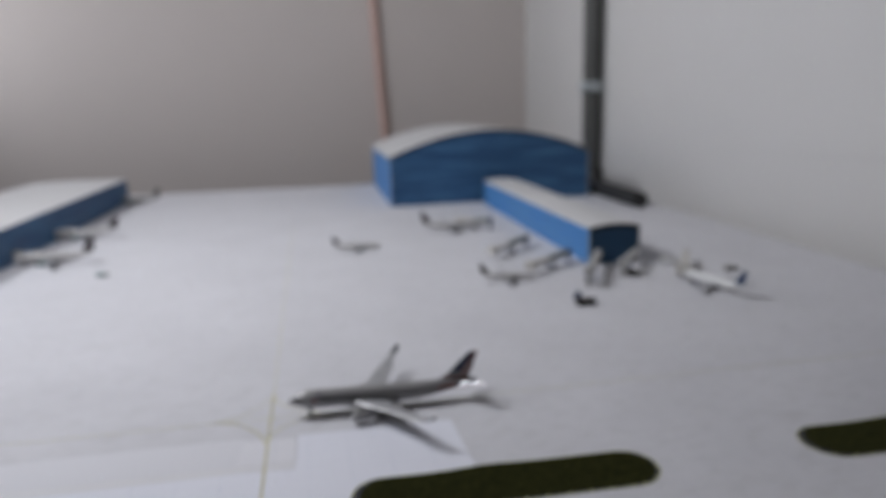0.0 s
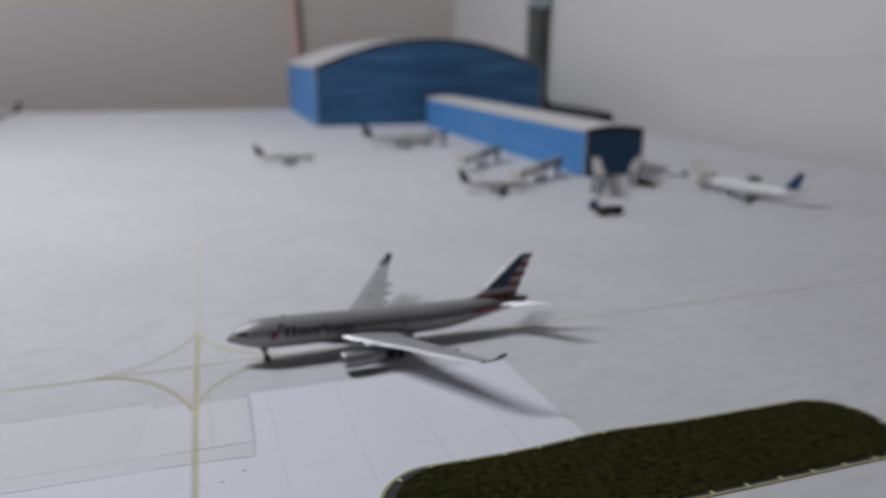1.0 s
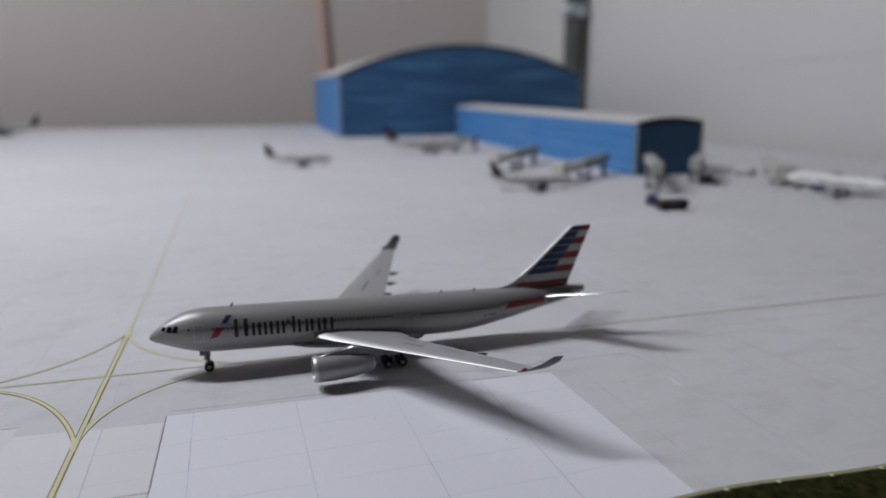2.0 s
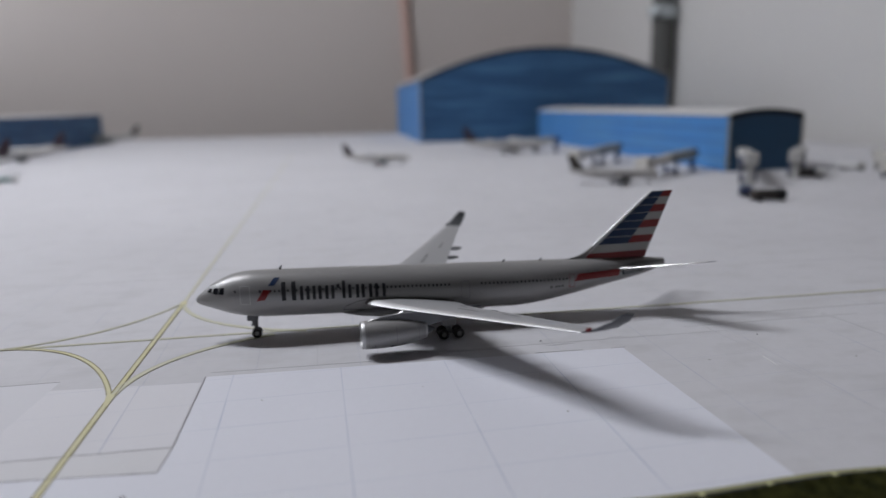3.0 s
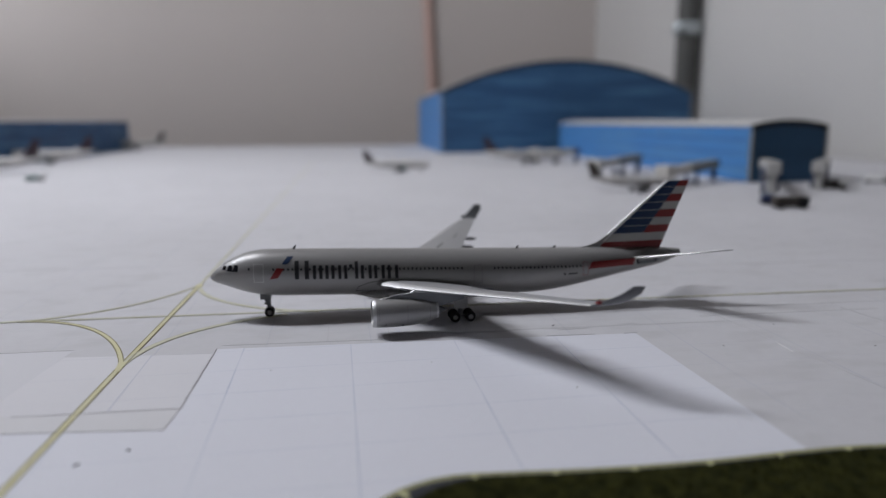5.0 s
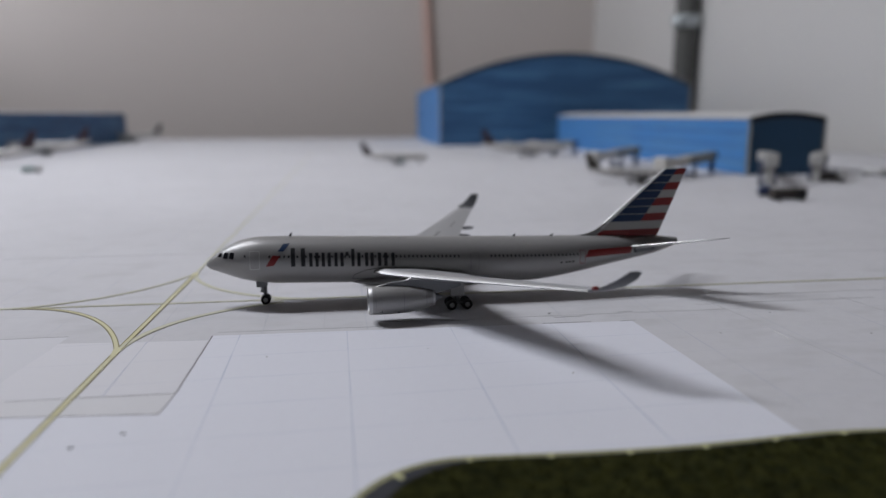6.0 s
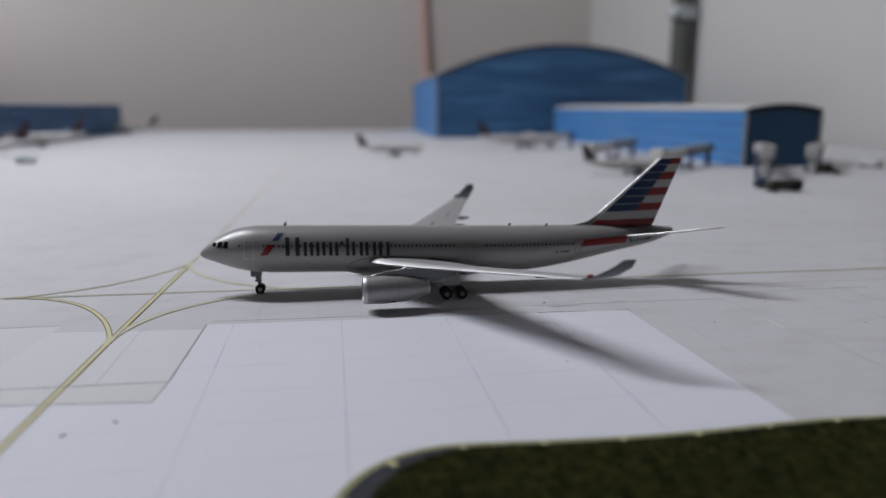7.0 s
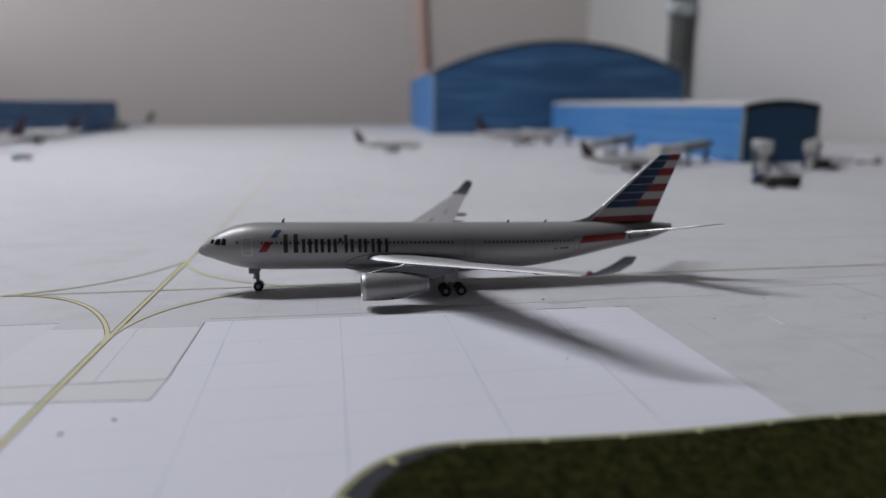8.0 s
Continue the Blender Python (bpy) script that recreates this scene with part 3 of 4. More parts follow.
def capsule(cx, cy, length, width, turn, n=20):
    """An outline with round ends and a slight swell of its far side: centre, size and turn in degrees."""
    m = Matrix.Translation((cx, cy, 0)) @ Matrix.Rotation(radians(turn), 4, "Z")
    r = width / 2
    a = length / 2 - r
    pts = []
    for sgn, base in ((1, -90), (-1, 90)):
        for k in range(n + 1):
            g = radians(base + 180 * k / n)
            pts.append(m @ Vector((sgn * a + r * math.cos(g), r * math.sin(g), 0)))
    # straight sides get points too
    out = []
    for i, p in enumerate(pts):
        q = pts[(i + 1) % len(pts)]
        out.append(p)
        if (q - p).length > 0.02:
            out += [p.lerp(q, k / 24) for k in range(1, 24)]
    far = m.to_3x3() @ Vector((0, 1, 0))
    swell = lambda p: 0.0020 * math.exp(-((p.x - cx + 0.006) / 0.022) ** 2) - 0.0009 * math.exp(-((p.x - cx + 0.052) / 0.026) ** 2) if (p - Vector((cx, cy, 0))).dot(far) > 0 else 0.0
    return [(p.x, p.y + swell(p)) for p in out]


def inside(poly, x, y):
    hit = False
    for i in range(len(poly)):
        (x0, y0), (x1, y1) = poly[i], poly[i - 1]
        if (y0 > y) != (y1 > y) and x < (x1 - x0) * (y - y0) / (y1 - y0) + x0:
            hit = not hit
    return hit


def grass_island(cx, cy, length, width, turn, fibres, label):
    isl = thing("grass_island", label, "grass island", (cx, cy, 0), "grass islands on the board")
    rim = capsule(cx, cy, length, width, turn)
    bm = bmesh.new()
    prism(bm, rim, 0.0, 0.00030)
    part("asphalt_rim", bm, ASPHALT, isl, "dark printed asphalt rim")
    for inset, half, mat in ((0.00020, 0.00022, OLIVE), (0.00068, 0.00027, RIM), (0.00108, 0.00010, OLIVE)):
        bm = bmesh.new()
        line = capsule(cx, cy, length - 2 * inset, width - 2 * inset, turn)
        ribbon(bm, line + line[:1], half, 0.0, 0.00033 if mat is OLIVE else 0.00036)
        part("edge_line", bm, mat, isl, "pale yellow painted edge line")
    # short ticks square to the rim, evenly spaced along it
    path = [Vector((*p, 0)) for p in capsule(cx, cy, length - 0.0012, width - 0.0012, turn)]
    run, due = 0.0, 0.0040
    for p, q in zip(path, path[1:] + path[:1]):
        step = (q - p).length
        while step > 0 and due <= run + step:
            d = (q - p).normalized()
            m = Matrix.Translation(p + d * (due - run)) @ Matrix.Rotation(math.atan2(d.y, d.x), 4, "Z")
            bm = bmesh.new()
            box(bm, (-0.00050, 0.0, 0.0), (0.00050, 0.0022, 0.00040), m)
            part("edge_tick", bm, TICK, isl)
            due += 0.0141
        run += step
    lawn = capsule(cx + 0.0012 * math.cos(radians(turn)), cy + 0.0002, length - 0.0090, width - 0.0044, turn)
    bm = bmesh.new()
    prism(bm, lawn, 0.0, 0.00050)
    part("lawn", bm, MAT_GREEN, isl, "dark green flocked grass mat")
    rng = random.Random(7)
    verts, faces = [], []
    x0, x1 = min(p[0] for p in lawn), max(p[0] for p in lawn)
    y0, y1 = min(p[1] for p in lawn), max(p[1] for p in lawn)
    while len(faces) < fibres:
        x, y = rng.uniform(x0, x1), rng.uniform(y0, y1)
        if not inside(lawn, x, y):
            continue
        a, lean, h, w = rng.uniform(0, 6.283), rng.uniform(0.0, 0.0008), rng.uniform(0.0001, 0.0007) * (0.6 + 0.8 * max(0, 0.5 + noise.noise((x * 420, y * 420, 0)))), rng.uniform(0.00009, 0.0002)
        b = rng.uniform(0, 6.283)
        n0 = len(verts)
        dx, dy = w * math.cos(a), w * math.sin(a)
        verts += [(x - dx, y - dy, 0.0004), (x + dx, y + dy, 0.0004), (x + lean * math.cos(b), y + lean * math.sin(b), 0.0005 + h)]
        faces.append((n0, n0 + 1, n0 + 2))
    me = bpy.data.meshes.new("flock_grass")
    me.from_pydata(verts, [], faces)
    me.materials.append(BLADE)
    fib = new("flock_grass", me)
    fib.parent = isl
    fib.matrix_parent_inverse = isl.matrix_basis.inverted()
    tagged(fib, "short olive green flock fibres", kind="stuff")
    return isl


grass_island(0.0560, -0.1344, 0.2060, 0.0450, -4.7, 42000, "dark green flocked grass strip with yellow edge line")
grass_island(0.3720, -0.1570, 0.2040, 0.0465, -4.9, 14000, "dark green flocked grass strip further along the taxiway")

# ---- the silver airliner (millimetres, nose towards -x) ----
MM = 0.001
STATIONS = [(-80.8, 14.2, 0.15), (-80.6, 14.2, 0.65), (-80.1, 14.25, 1.15), (-79.0, 14.45, 1.95), (-77.0, 14.85, 3.05), (-75.0, 15.12, 4.1), (-72.0, 15.3, 5.4), (-69.0, 15.32, 6.37), (-65.0, 15.2, 7.05), (-60.0, 14.92, 7.35), (-54.0, 14.7, 7.4),
            (-30.0, 13.81, 7.4), (0.0, 12.7, 7.4), (20.0, 11.96, 7.4), (30.0, 12.2, 6.9), (40.0, 12.85, 5.95), (50.0, 13.7, 4.85), (60.0, 14.4, 3.7), (67.0, 14.98, 2.85), (71.6, 15.5, 1.85), (74.3, 15.8, 1.2)]


def body_at(x):
    """Centre height and radius of the fuselage at x."""
    for i in range(len(STATIONS) - 1):
        x0, x1 = STATIONS[i][0], STATIONS[i + 1][0]
        if x <= x1:
            break
    p0, p1, p2, p3 = (STATIONS[max(0, min(len(STATIONS) - 1, i + k))] for k in (-1, 0, 1, 2))
    t = min(1, max(0, (x - x0) / (x1 - x0)))
    out = []
    for k in (1, 2):
        m0 = (p2[k] - p0[k]) / max(1e-6, p2[0] - p0[0]) * (x1 - x0)
        m1 = (p3[k] - p1[k]) / max(1e-6, p3[0] - p1[0]) * (x1 - x0)
        out.append((2 * t ** 3 - 3 * t * t + 1) * p1[k] + (t ** 3 - 2 * t * t + t) * m0 + (3 * t * t - 2 * t ** 3) * p2[k] + (t ** 3 - t * t) * m1)
    return out


def skin(x, z, side=-1, out=0.05):
    """A point of the fuselage's side at x and height z, in metres, lifted by out."""
    c, r = body_at(x)
    s = max(-0.98, min(0.98, (z - c) / r))
    w = math.sqrt(1 - s * s)
    return Vector((x, side * (r + out) * w, c + (r + out) * s)) * MM


def decal(parent, name, mat, quad, side=-1, out=0.05, nx=6, nz=6, label=""):
    """A thin print that follows the fuselage: quad of (x, z) in order round it."""
    bm = bmesh.new()
    rows = []
    for i in range(nx + 1):
        u = i / nx
        row = []
        for j in range(nz + 1):
            v = j / nz
            x = (1 - u) * ((1 - v) * quad[0][0] + v * quad[3][0]) + u * ((1 - v) * quad[1][0] + v * quad[2][0])
            z = (1 - u) * ((1 - v) * quad[0][1] + v * quad[3][1]) + u * ((1 - v) * quad[1][1] + v * quad[2][1])
            row.append(skin(x, z, side, out))
        rows.append(row)
    loft(bm, rows, closed=False, cap=(False, False))
    return part(name, bm, mat, parent, label, smooth=True)


def foil(chord, thick, n=9, camber=0.0):
    """An aerofoil ring: (along chord, up), leading edge at 0."""
    up = [(0.5 - 0.5 * math.cos(math.pi * k / n)) for k in range(n + 1)]
    y = lambda t: 5 * thick * (0.2969 * math.sqrt(t) - 0.126 * t - 0.3516 * t * t + 0.2843 * t ** 3 - 0.1036 * t ** 4)
    top = [(chord * t, chord * (y(t) + camber * 4 * t * (1 - t))) for t in up]
    low = [(chord * t, chord * (-y(t) * 0.8 + camber * 4 * t * (1 - t))) for t in up[-2:0:-1]]
    return top + low


def surface(parent, name, mat, sections, label="", flat=True, mats=None, droop=0.0):
    """A wing-like solid from sections (x, y, z, chord, thickness); flat: spanwise along y, else upright; droop: slope of the chord, fading to the tip."""
    reach = max(abs(q[1]) for q in sections) or 1
    bm = bmesh.new()
    rings = []
    for x, y, z, chord, thick in sections:
        fall = droop * (1 - abs(y) / reach)
        rings.append([Vector((x + a, y, z + b - fall * a) if flat else (x + a, y + b, z)) * MM for a, b in foil(chord, thick)])
    loft(bm, rings, mats=mats)
    return part(name, bm, mat, parent, label, smooth=True)


def wheel(parent, name, x, y, z, r, w, label=""):
    bm = bmesh.new()
    prof = [(-0.5, 0.72), (-0.5, 0.86), (-0.36, 0.98), (0.0, 1.0), (0.36, 0.98), (0.5, 0.86), (0.5, 0.72)]
    rings = [[Vector((x + r * q * math.cos(2 * math.pi * k / 20), y + w * p, z + r * q * math.sin(2 * math.pi * k / 20))) * MM for k in range(20)] for p, q in prof]
    loft(bm, rings)
    t = part(name, bm, TYRE, parent, label, smooth=True)
    bm = bmesh.new()
    tube(bm, Vector((x, y - w * 0.56, z)) * MM, Vector((x, y + w * 0.56, z)) * MM, r * 0.46 * MM, None, 16)
    part("hub", bm, HUB, t, smooth=True)
    return t


def big_airliner():
    a = thing("model_airliner", "silver die-cast model airliner with striped red white and blue tail", "model airplane")
    bm = bmesh.new()
    N = 48
    xs = []
    for i in range(len(STATIONS) - 1):
        n = 5 if i < 11 else 6
        xs += [STATIONS[i][0] + (STATIONS[i + 1][0] - STATIONS[i][0]) * k / n for k in range(n)]
    xs.append(STATIONS[-1][0])
    rings = []
    for x in xs:
        c, r = body_at(x)
        rings.append([Vector((x, r * math.cos(2 * math.pi * k / N), c + r * math.sin(2 * math.pi * k / N))) * MM for k in range(N)])
    loft(bm, rings)
    part("fuselage", bm, SILVER, a, smooth=True)
    # belly fairing
    bm = bmesh.new()
    rings = []
    for x, w, h in ((-39, 1.0, 0.5), (-36, 4.2, 1.3), (-31, 6.6, 2.2), (-24, 8.0, 2.9), (-10, 8.2, 3.0), (2, 7.4, 2.6), (9, 5.0, 1.6), (14, 1.0, 0.4)):
        c, r = body_at(x)
        rings.append([Vector((x, w * math.cos(2 * math.pi * k / 28), c - r + 1.15 + h * 0.75 * math.sin(2 * math.pi * k / 28))) * MM for k in range(28)])
    loft(bm, rings)
    part("belly_fairing", bm, SILVER, a, smooth=True)
    # wings
    for s in (-1, 1):
        root, kink, tip = (-29.5, s * 6.0, 10.6), (-17.5, s * 24.0, 12.6), (13.1, 71.0, 19.3) if s > 0 else (11.3, -75.2, 20.4)
        secs = [(root[0] - 1.5, s * 3.0, 10.0, 30.5, 0.11), (*root, 28.5, 0.105), (-24.5, s * 13.5, 11.3, 24.6, 0.10), (*kink, 19.2, 0.10)]
        for k in range(1, 7):
            t = k / 6
            secs.append(tuple(kink[j] + (tip[j] - kink[j]) * t for j in range(3)) + (19.2 + (6.4 - 19.2) * t, 0.105))
        w = surface(a, "wing", WING_GREY, secs, "light grey swept wing", droop=0.06)
        surface(w, "winglet", WINGLET, [(*tip, 6.6, 0.10)] + [(tip[0] + dx, tip[1] + s * dy, tip[2] + dz, ch, 0.10) for dx, dy, dz, ch in ((2.0, 2.2, 1.1, 5.8), (4.9, 4.4, 3.3, 4.8), (7.0, 5.6, 5.2, 3.0))], "dark grey upturned winglet")
        # bright leading edge strip
        bm = bmesh.new()
        rows = []
        for x, y, z, ch, th in secs[1:]:
            f = foil(ch, th)
            row = [Vector((x + p[0] - 0.12, y, z + p[1] * 1.04)) * MM for p in (f[2], f[1], f[0], f[-1])]
            rows.append(row)
        loft(bm, rows, closed=False, cap=(False, False))
        part("leading_edge", bm, EDGE_METAL, w, "dull bare metal leading edge", smooth=True)
        bm = bmesh.new()
        bmesh.ops.create_icosphere(bm, subdivisions=2, radius=0.0007)
        for v in bm.verts:
            v.co = Vector((v.co.x * 1.25, v.co.y * 0.8, v.co.z * 0.7)) + (Vector(tip) + Vector((1.4, s * 1.3, 0.9))) * MM
        part("navigation_light", bm, RED if s < 0 else MAT_GREEN, w, smooth=True)
        for y, x, z, ln in ((17.5, -4.0, 10.7, 8.5), (28.5, -1.5, 12.1, 8.0), (38.5, 4.2, 13.4, 7.0), (48.0, 9.2, 14.8, 5.5)):
            bm = bmesh.new()
            prof = [(0, 0.05), (0.2, 0.55), (0.5, 0.7), (0.8, 0.5), (1, 0.06)]
            loft(bm, [[Vector((x + ln * p, s * y + 0.62 * q * math.cos(2 * math.pi * k / 10), z - 0.25 + 1.0 * q * math.sin(2 * math.pi * k / 10))) * MM for k in range(10)] for p, q in prof])
            part("flap_fairing", bm, TIP_GREY, w, "grey flap track fairing", smooth=True)
        for y0, y1, f0, f1 in ((30.0, 38.0, 0.45, 0.50), (20.0, 26.5, 0.80, 0.84), (44.0, 50.0, 0.62, 0.66)):
            bm = bmesh.new()
            rows = []
            for y in (y0, (y0 + y1) / 2, y1):
                t = (y - 24.0) / (abs(tip[1]) - 24.0)
                lead = kink[0] + (tip[0] - kink[0]) * t if t > 0 else root[0] + (kink[0] - root[0]) * (y - 6) / 18
                ch = 19.2 - 12.8 * t if t > 0 else 28.5 - 9.3 * (y - 6) / 18
                z = kink[2] + (tip[2] - kink[2]) * t if t > 0 else root[2] + 2.0 * (y - 6) / 18
                top = lambda q: 5 * 0.107 * (0.2969 * math.sqrt(q) - 0.126 * q - 0.3516 * q * q + 0.2843 * q ** 3 - 0.1036 * q ** 4)
                rows.append([Vector((lead + ch * q, s * y, z + ch * top(q) + 0.06 - 0.06 * (1 - y / 71) * ch * q)) * MM for q in (f0, f1)])
            loft(bm, rows, closed=False, cap=(False, False))
            part("flap_seam", bm, LINE, w, "dark seam of a flap")
        # engine
        ex, ey, ez = -32.7, s * 23.4, 6.45
        eng = [(0.0, 3.55), (-0.25, 3.75), (0.0, 3.95), (1.0, 4.08), (6.0, 4.2), (11.0, 4.0), (15.0, 3.3), (18.2, 2.5), (18.8, 2.36)]
        bm = bmesh.new()
        ring = lambda d, r: [Vector((ex + d, ey + r * math.cos(2 * math.pi * k / 32), ez + 0.010 * d + r * math.sin(2 * math.pi * k / 32))) * MM for k in range(32)]
        inner = [(2.6, 3.3)] + eng + [(18.6, 2.05), (15.0, 1.95)]
        loft(bm, [ring(d, r) for d, r in inner])
        e = part("engine", bm, NACELLE, a, "silver grey engine nacelle", smooth=True)
        bm = bmesh.new()
        loft(bm, [ring(d, r * 1.006) for d, r in [(0.5, 3.5), (0.0, 3.55), (-0.3, 3.78), (0.0, 3.98), (0.75, 4.08)]], cap=(False, False))
        part("intake_lip", bm, EDGE_METAL, e, "polished intake lip", smooth=True)
        bm = bmesh.new()
        loft(bm, [ring(2.0, 3.35), ring(2.1, 1.0), ring(1.0, 0.12)])
        part("fan", bm, DARK_GREY, e, smooth=True)
        bm = bmesh.new()
        loft(bm, [ring(17.0, 1.55), ring(19.6, 1.1), ring(21.2, 0.3)])
        part("exhaust_cone", bm, TIP_GREY, e, smooth=True)
        bm = bmesh.new()
        loft(bm, [ring(18.2, 2.53), ring(18.85, 2.40), ring(18.7, 2.07)], cap=(False, False))
        part("nozzle_rim", bm, EDGE_METAL, e, "pale metal nozzle rim", smooth=True)
        for d, g, w2, h2 in ((8.2, 228, 0.7, 0.7), (3.2, 222, 1.1, 0.14), (3.4, 214, 0.14, 0.6), (9.6, 178, 0.10, 5.5), (1.6, 170, 0.09, 6.5), (16.2, 175, 0.10, 4.4)):
            bm = bmesh.new()
            g0 = radians(g)
            rows = []
            for u in (-0.5, 0.5):
                rr = 4.12 + 0.12 * min(d, 6) / 6 if d < 10 else 3.05
                rows.append([Vector((ex + d + u * w2, ey - s * rr * math.cos(g0 + q * h2 / rr), ez + 0.010 * d + rr * math.sin(g0 + q * h2 / rr))) * MM for q in (-0.5, -0.25, 0, 0.25, 0.5)])
            loft(bm, rows, closed=False, cap=(False, False))
            part("engine_mark", bm, DARK_GREY if g > 200 else LINE, e)
        bm = bmesh.new()
        py = [(-30.5, 10.35, 0.5), (-26.5, 11.6, 1.2), (-20.0, 12.2, 1.6), (-13.0, 12.0, 1.4), (-6.0, 11.0, 0.4)]
        low = [9.9, 9.4, 9.0, 8.0, 9.6]
        loft(bm, [[Vector((x, ey + dy * w2 * 0.5, zz)) * MM for dy, zz in ((-1, lo), (1, lo), (1, hi), (-1, hi))] for (x, hi, w2), lo in zip(py, low)])
        # Darker grey than the nacelle: shade under the wing is put into the colour.
        part("pylon", bm, TIP_GREY, a, "grey engine pylon with wing shade in its colour", smooth=True)
        bm = bmesh.new()
        ribs = [Vector((x, ey + s * 0.1, z)) for x, z in ((-31.5, 10.1), (-29.0, 10.75), (-25.0, 11.3), (-22.0, 11.9), (-20.5, 12.6))]
        for p, q in zip(ribs, ribs[1:]):
            tube(bm, p * MM, q * MM, 0.00032, None, 8)
        part("pylon_edge", bm, CHROME, a, "bright pylon leading edge", smooth=True)
        # tailplane
        secs = [(54.5, s * 1.5, 14.9, 12.6, 0.10), (57.0, s * 4.5, 15.3, 11.2, 0.10), (74.8, s * 23.0, 20.3, 5.2, 0.09), (76.6, s * 23.8, 20.6, 3.6, 0.08)]
        tp = surface(a, "tailplane", WING_GREY, secs, "light grey horizontal tailplane")
        bm = bmesh.new()
        rows = []
        for x, y, z, ch, th in secs[1:]:
            f = foil(ch, th)
            rows.append([Vector((x + p[0] - 0.1, y, z + p[1] * 1.05)) * MM for p in (f[3], f[2], f[1], f[0], f[-1])])
        loft(bm, rows, closed=False, cap=(False, False))
        part("leading_edge", bm, CHROME, tp, "bright metal leading edge", smooth=True)
        # main landing gear
        gy = s * 13.4
        bm = bmesh.new()
        tube(bm, Vector((-5.0, gy, 1.9)) * MM, Vector((-4.6, gy * 0.96, 10.5)) * MM, 0.0008, None, 12)
        tube(bm, Vector((-4.7, gy, 5.0)) * MM, Vector((-3.0, gy * 0.5, 8.5)) * MM, 0.0004, None, 8)
        box(bm, Vector((-8.2, gy - 0.35, 1.3)) * MM, Vector((-1.8, gy + 0.35, 2.0)) * MM, None, 0.0001)
        g = part("main_gear_leg", bm, TIP_GREY, a, "grey main landing gear leg", smooth=True)
        bm = bmesh.new()
        box(bm, Vector((-7.4, gy * 1.16 - 0.12, 4.4)) * MM, Vector((-3.2, gy * 1.16 + 0.12, 9.8)) * MM, None, 0.0001)
        part("gear_door", bm, SILVER, a)
        for x in (-7.0, -2.2):
            for dy in (-1.75, 1.75):
                wheel(g, "tyre", x, gy + dy, 1.65, 1.65, 1.35)
    # nose gear
    bm = bmesh.new()
    tube(bm, Vector((-63.4, 0, 2.5)) * MM, Vector((-63.8, 0, 6.4)) * MM, 0.00060, None, 12)
    tube(bm, Vector((-63.75, 0, 5.6)) * MM, Vector((-64.0, 0, 9.4)) * MM, 0.00095, None, 12)
    box(bm, Vector((-64.9, -0.5, 4.6)) * MM, Vector((-62.9, 0.5, 5.3)) * MM, None, 0.0001)
    tube(bm, Vector((-63.6, 0, 4.5)) * MM, Vector((-66.2, 0, 8.8)) * MM, 0.0003, None, 8)
    g = part("nose_gear_leg", bm, TIP_GREY, a, "grey nose landing gear leg", smooth=True)
    for s in (-1, 1):
        wheel(g, "tyre", -63.4, s * 0.95, 2.30, 1.55, 1.1)
        bm = bmesh.new()
        box(bm, Vector((-66.0, s * 1.25 - 0.08, 6.5)) * MM, Vector((-62.7, s * 1.25 + 0.08, 9.0)) * MM, None, 0.00008)
        part("gear_door", bm, TIP_GREY, a)
    # fin: stripes are the slots of its bands
    def fin_le(z):
        return 44.2 + (z - 18.6) * (69.2 - 44.2) / (40.3 - 18.6)

    def fin_te(z):
        return 66.6 + (z - 16.0) * (76.8 - 66.6) / (40.2 - 16.0)

    heights, slots = [], []
    bands = [(16.3, 20.6, "full_red"), (20.6, 23.0, "full_white"), (23.0, 25.5, "red"), (25.5, 28.0, "white"), (28.0, 30.6, "red"), (30.6, 33.2, "white"), (33.2, 35.7, "red"), (35.7, 38.2, "white"), (38.2, 40.2, "red")]
    for z0, z1, kind in bands:
        cut = (z1 - z0) * 0.075
        heights += [z0, z1 - cut]
        slots += [kind, "seam_" + kind]
    heights.append(40.2)
    n = 20
    bm = bmesh.new()
    rings = []
    for z in heights:
        le, te = fin_le(z), fin_te(z)
        ch = te - le
        rings.append([Vector((le + p, q, z)) * MM for p, q in foil(ch, 0.075 if z < 39 else 0.065, n)])
    ring_t = [0.5 - 0.5 * math.cos(math.pi * k / n) for k in range(n + 1)]
    cols = [(ring_t[k] + ring_t[k + 1]) / 2 for k in range(n)]
    cols = cols + cols[::-1]

    def fin_slot(i, j):
        kind, t = slots[i], cols[min(j, len(cols) - 1)]
        # Off-white strip: the glint along the leading edge is painted on.
        if t < 0.05:
            return 3
        if kind.startswith("seam_full") or kind == "full_white":
            return 0
        if kind == "full_red":
            return 1
        if t < 0.55:
            return 0 if kind.startswith("seam") else 2
        return 1 if kind.endswith("red") else 0

    loft(bm, rings, mats=fin_slot)
    part("fin", bm, [FIN_GREY, RED, BLUE, OFFWHITE], a, "tail fin with red, white and blue stripes", smooth=True)
    # Metal rod added along the edge to carry the same bright glint.
    bm = bmesh.new()
    tube(bm, Vector((fin_le(22.6) - 0.05, 0, 22.6)) * MM, Vector((fin_le(40.1) - 0.05, 0, 40.1)) * MM, 0.00040, 0.00032, 12)
    part("fin_leading_edge", bm, CHROME, a, "bright fin leading edge", smooth=True)
    bm = bmesh.new()
    rings = []
    for x, z, w in ((37.5, 18.7, 0.05), (40.0, 18.95, 0.25), (42.5, 19.4, 0.4), (45.0, 20.3, 0.55), (47.0, 21.6, 0.65), (48.6, 22.7, 0.7), (51.0, 22.4, 0.7)):
        c, r = body_at(x)
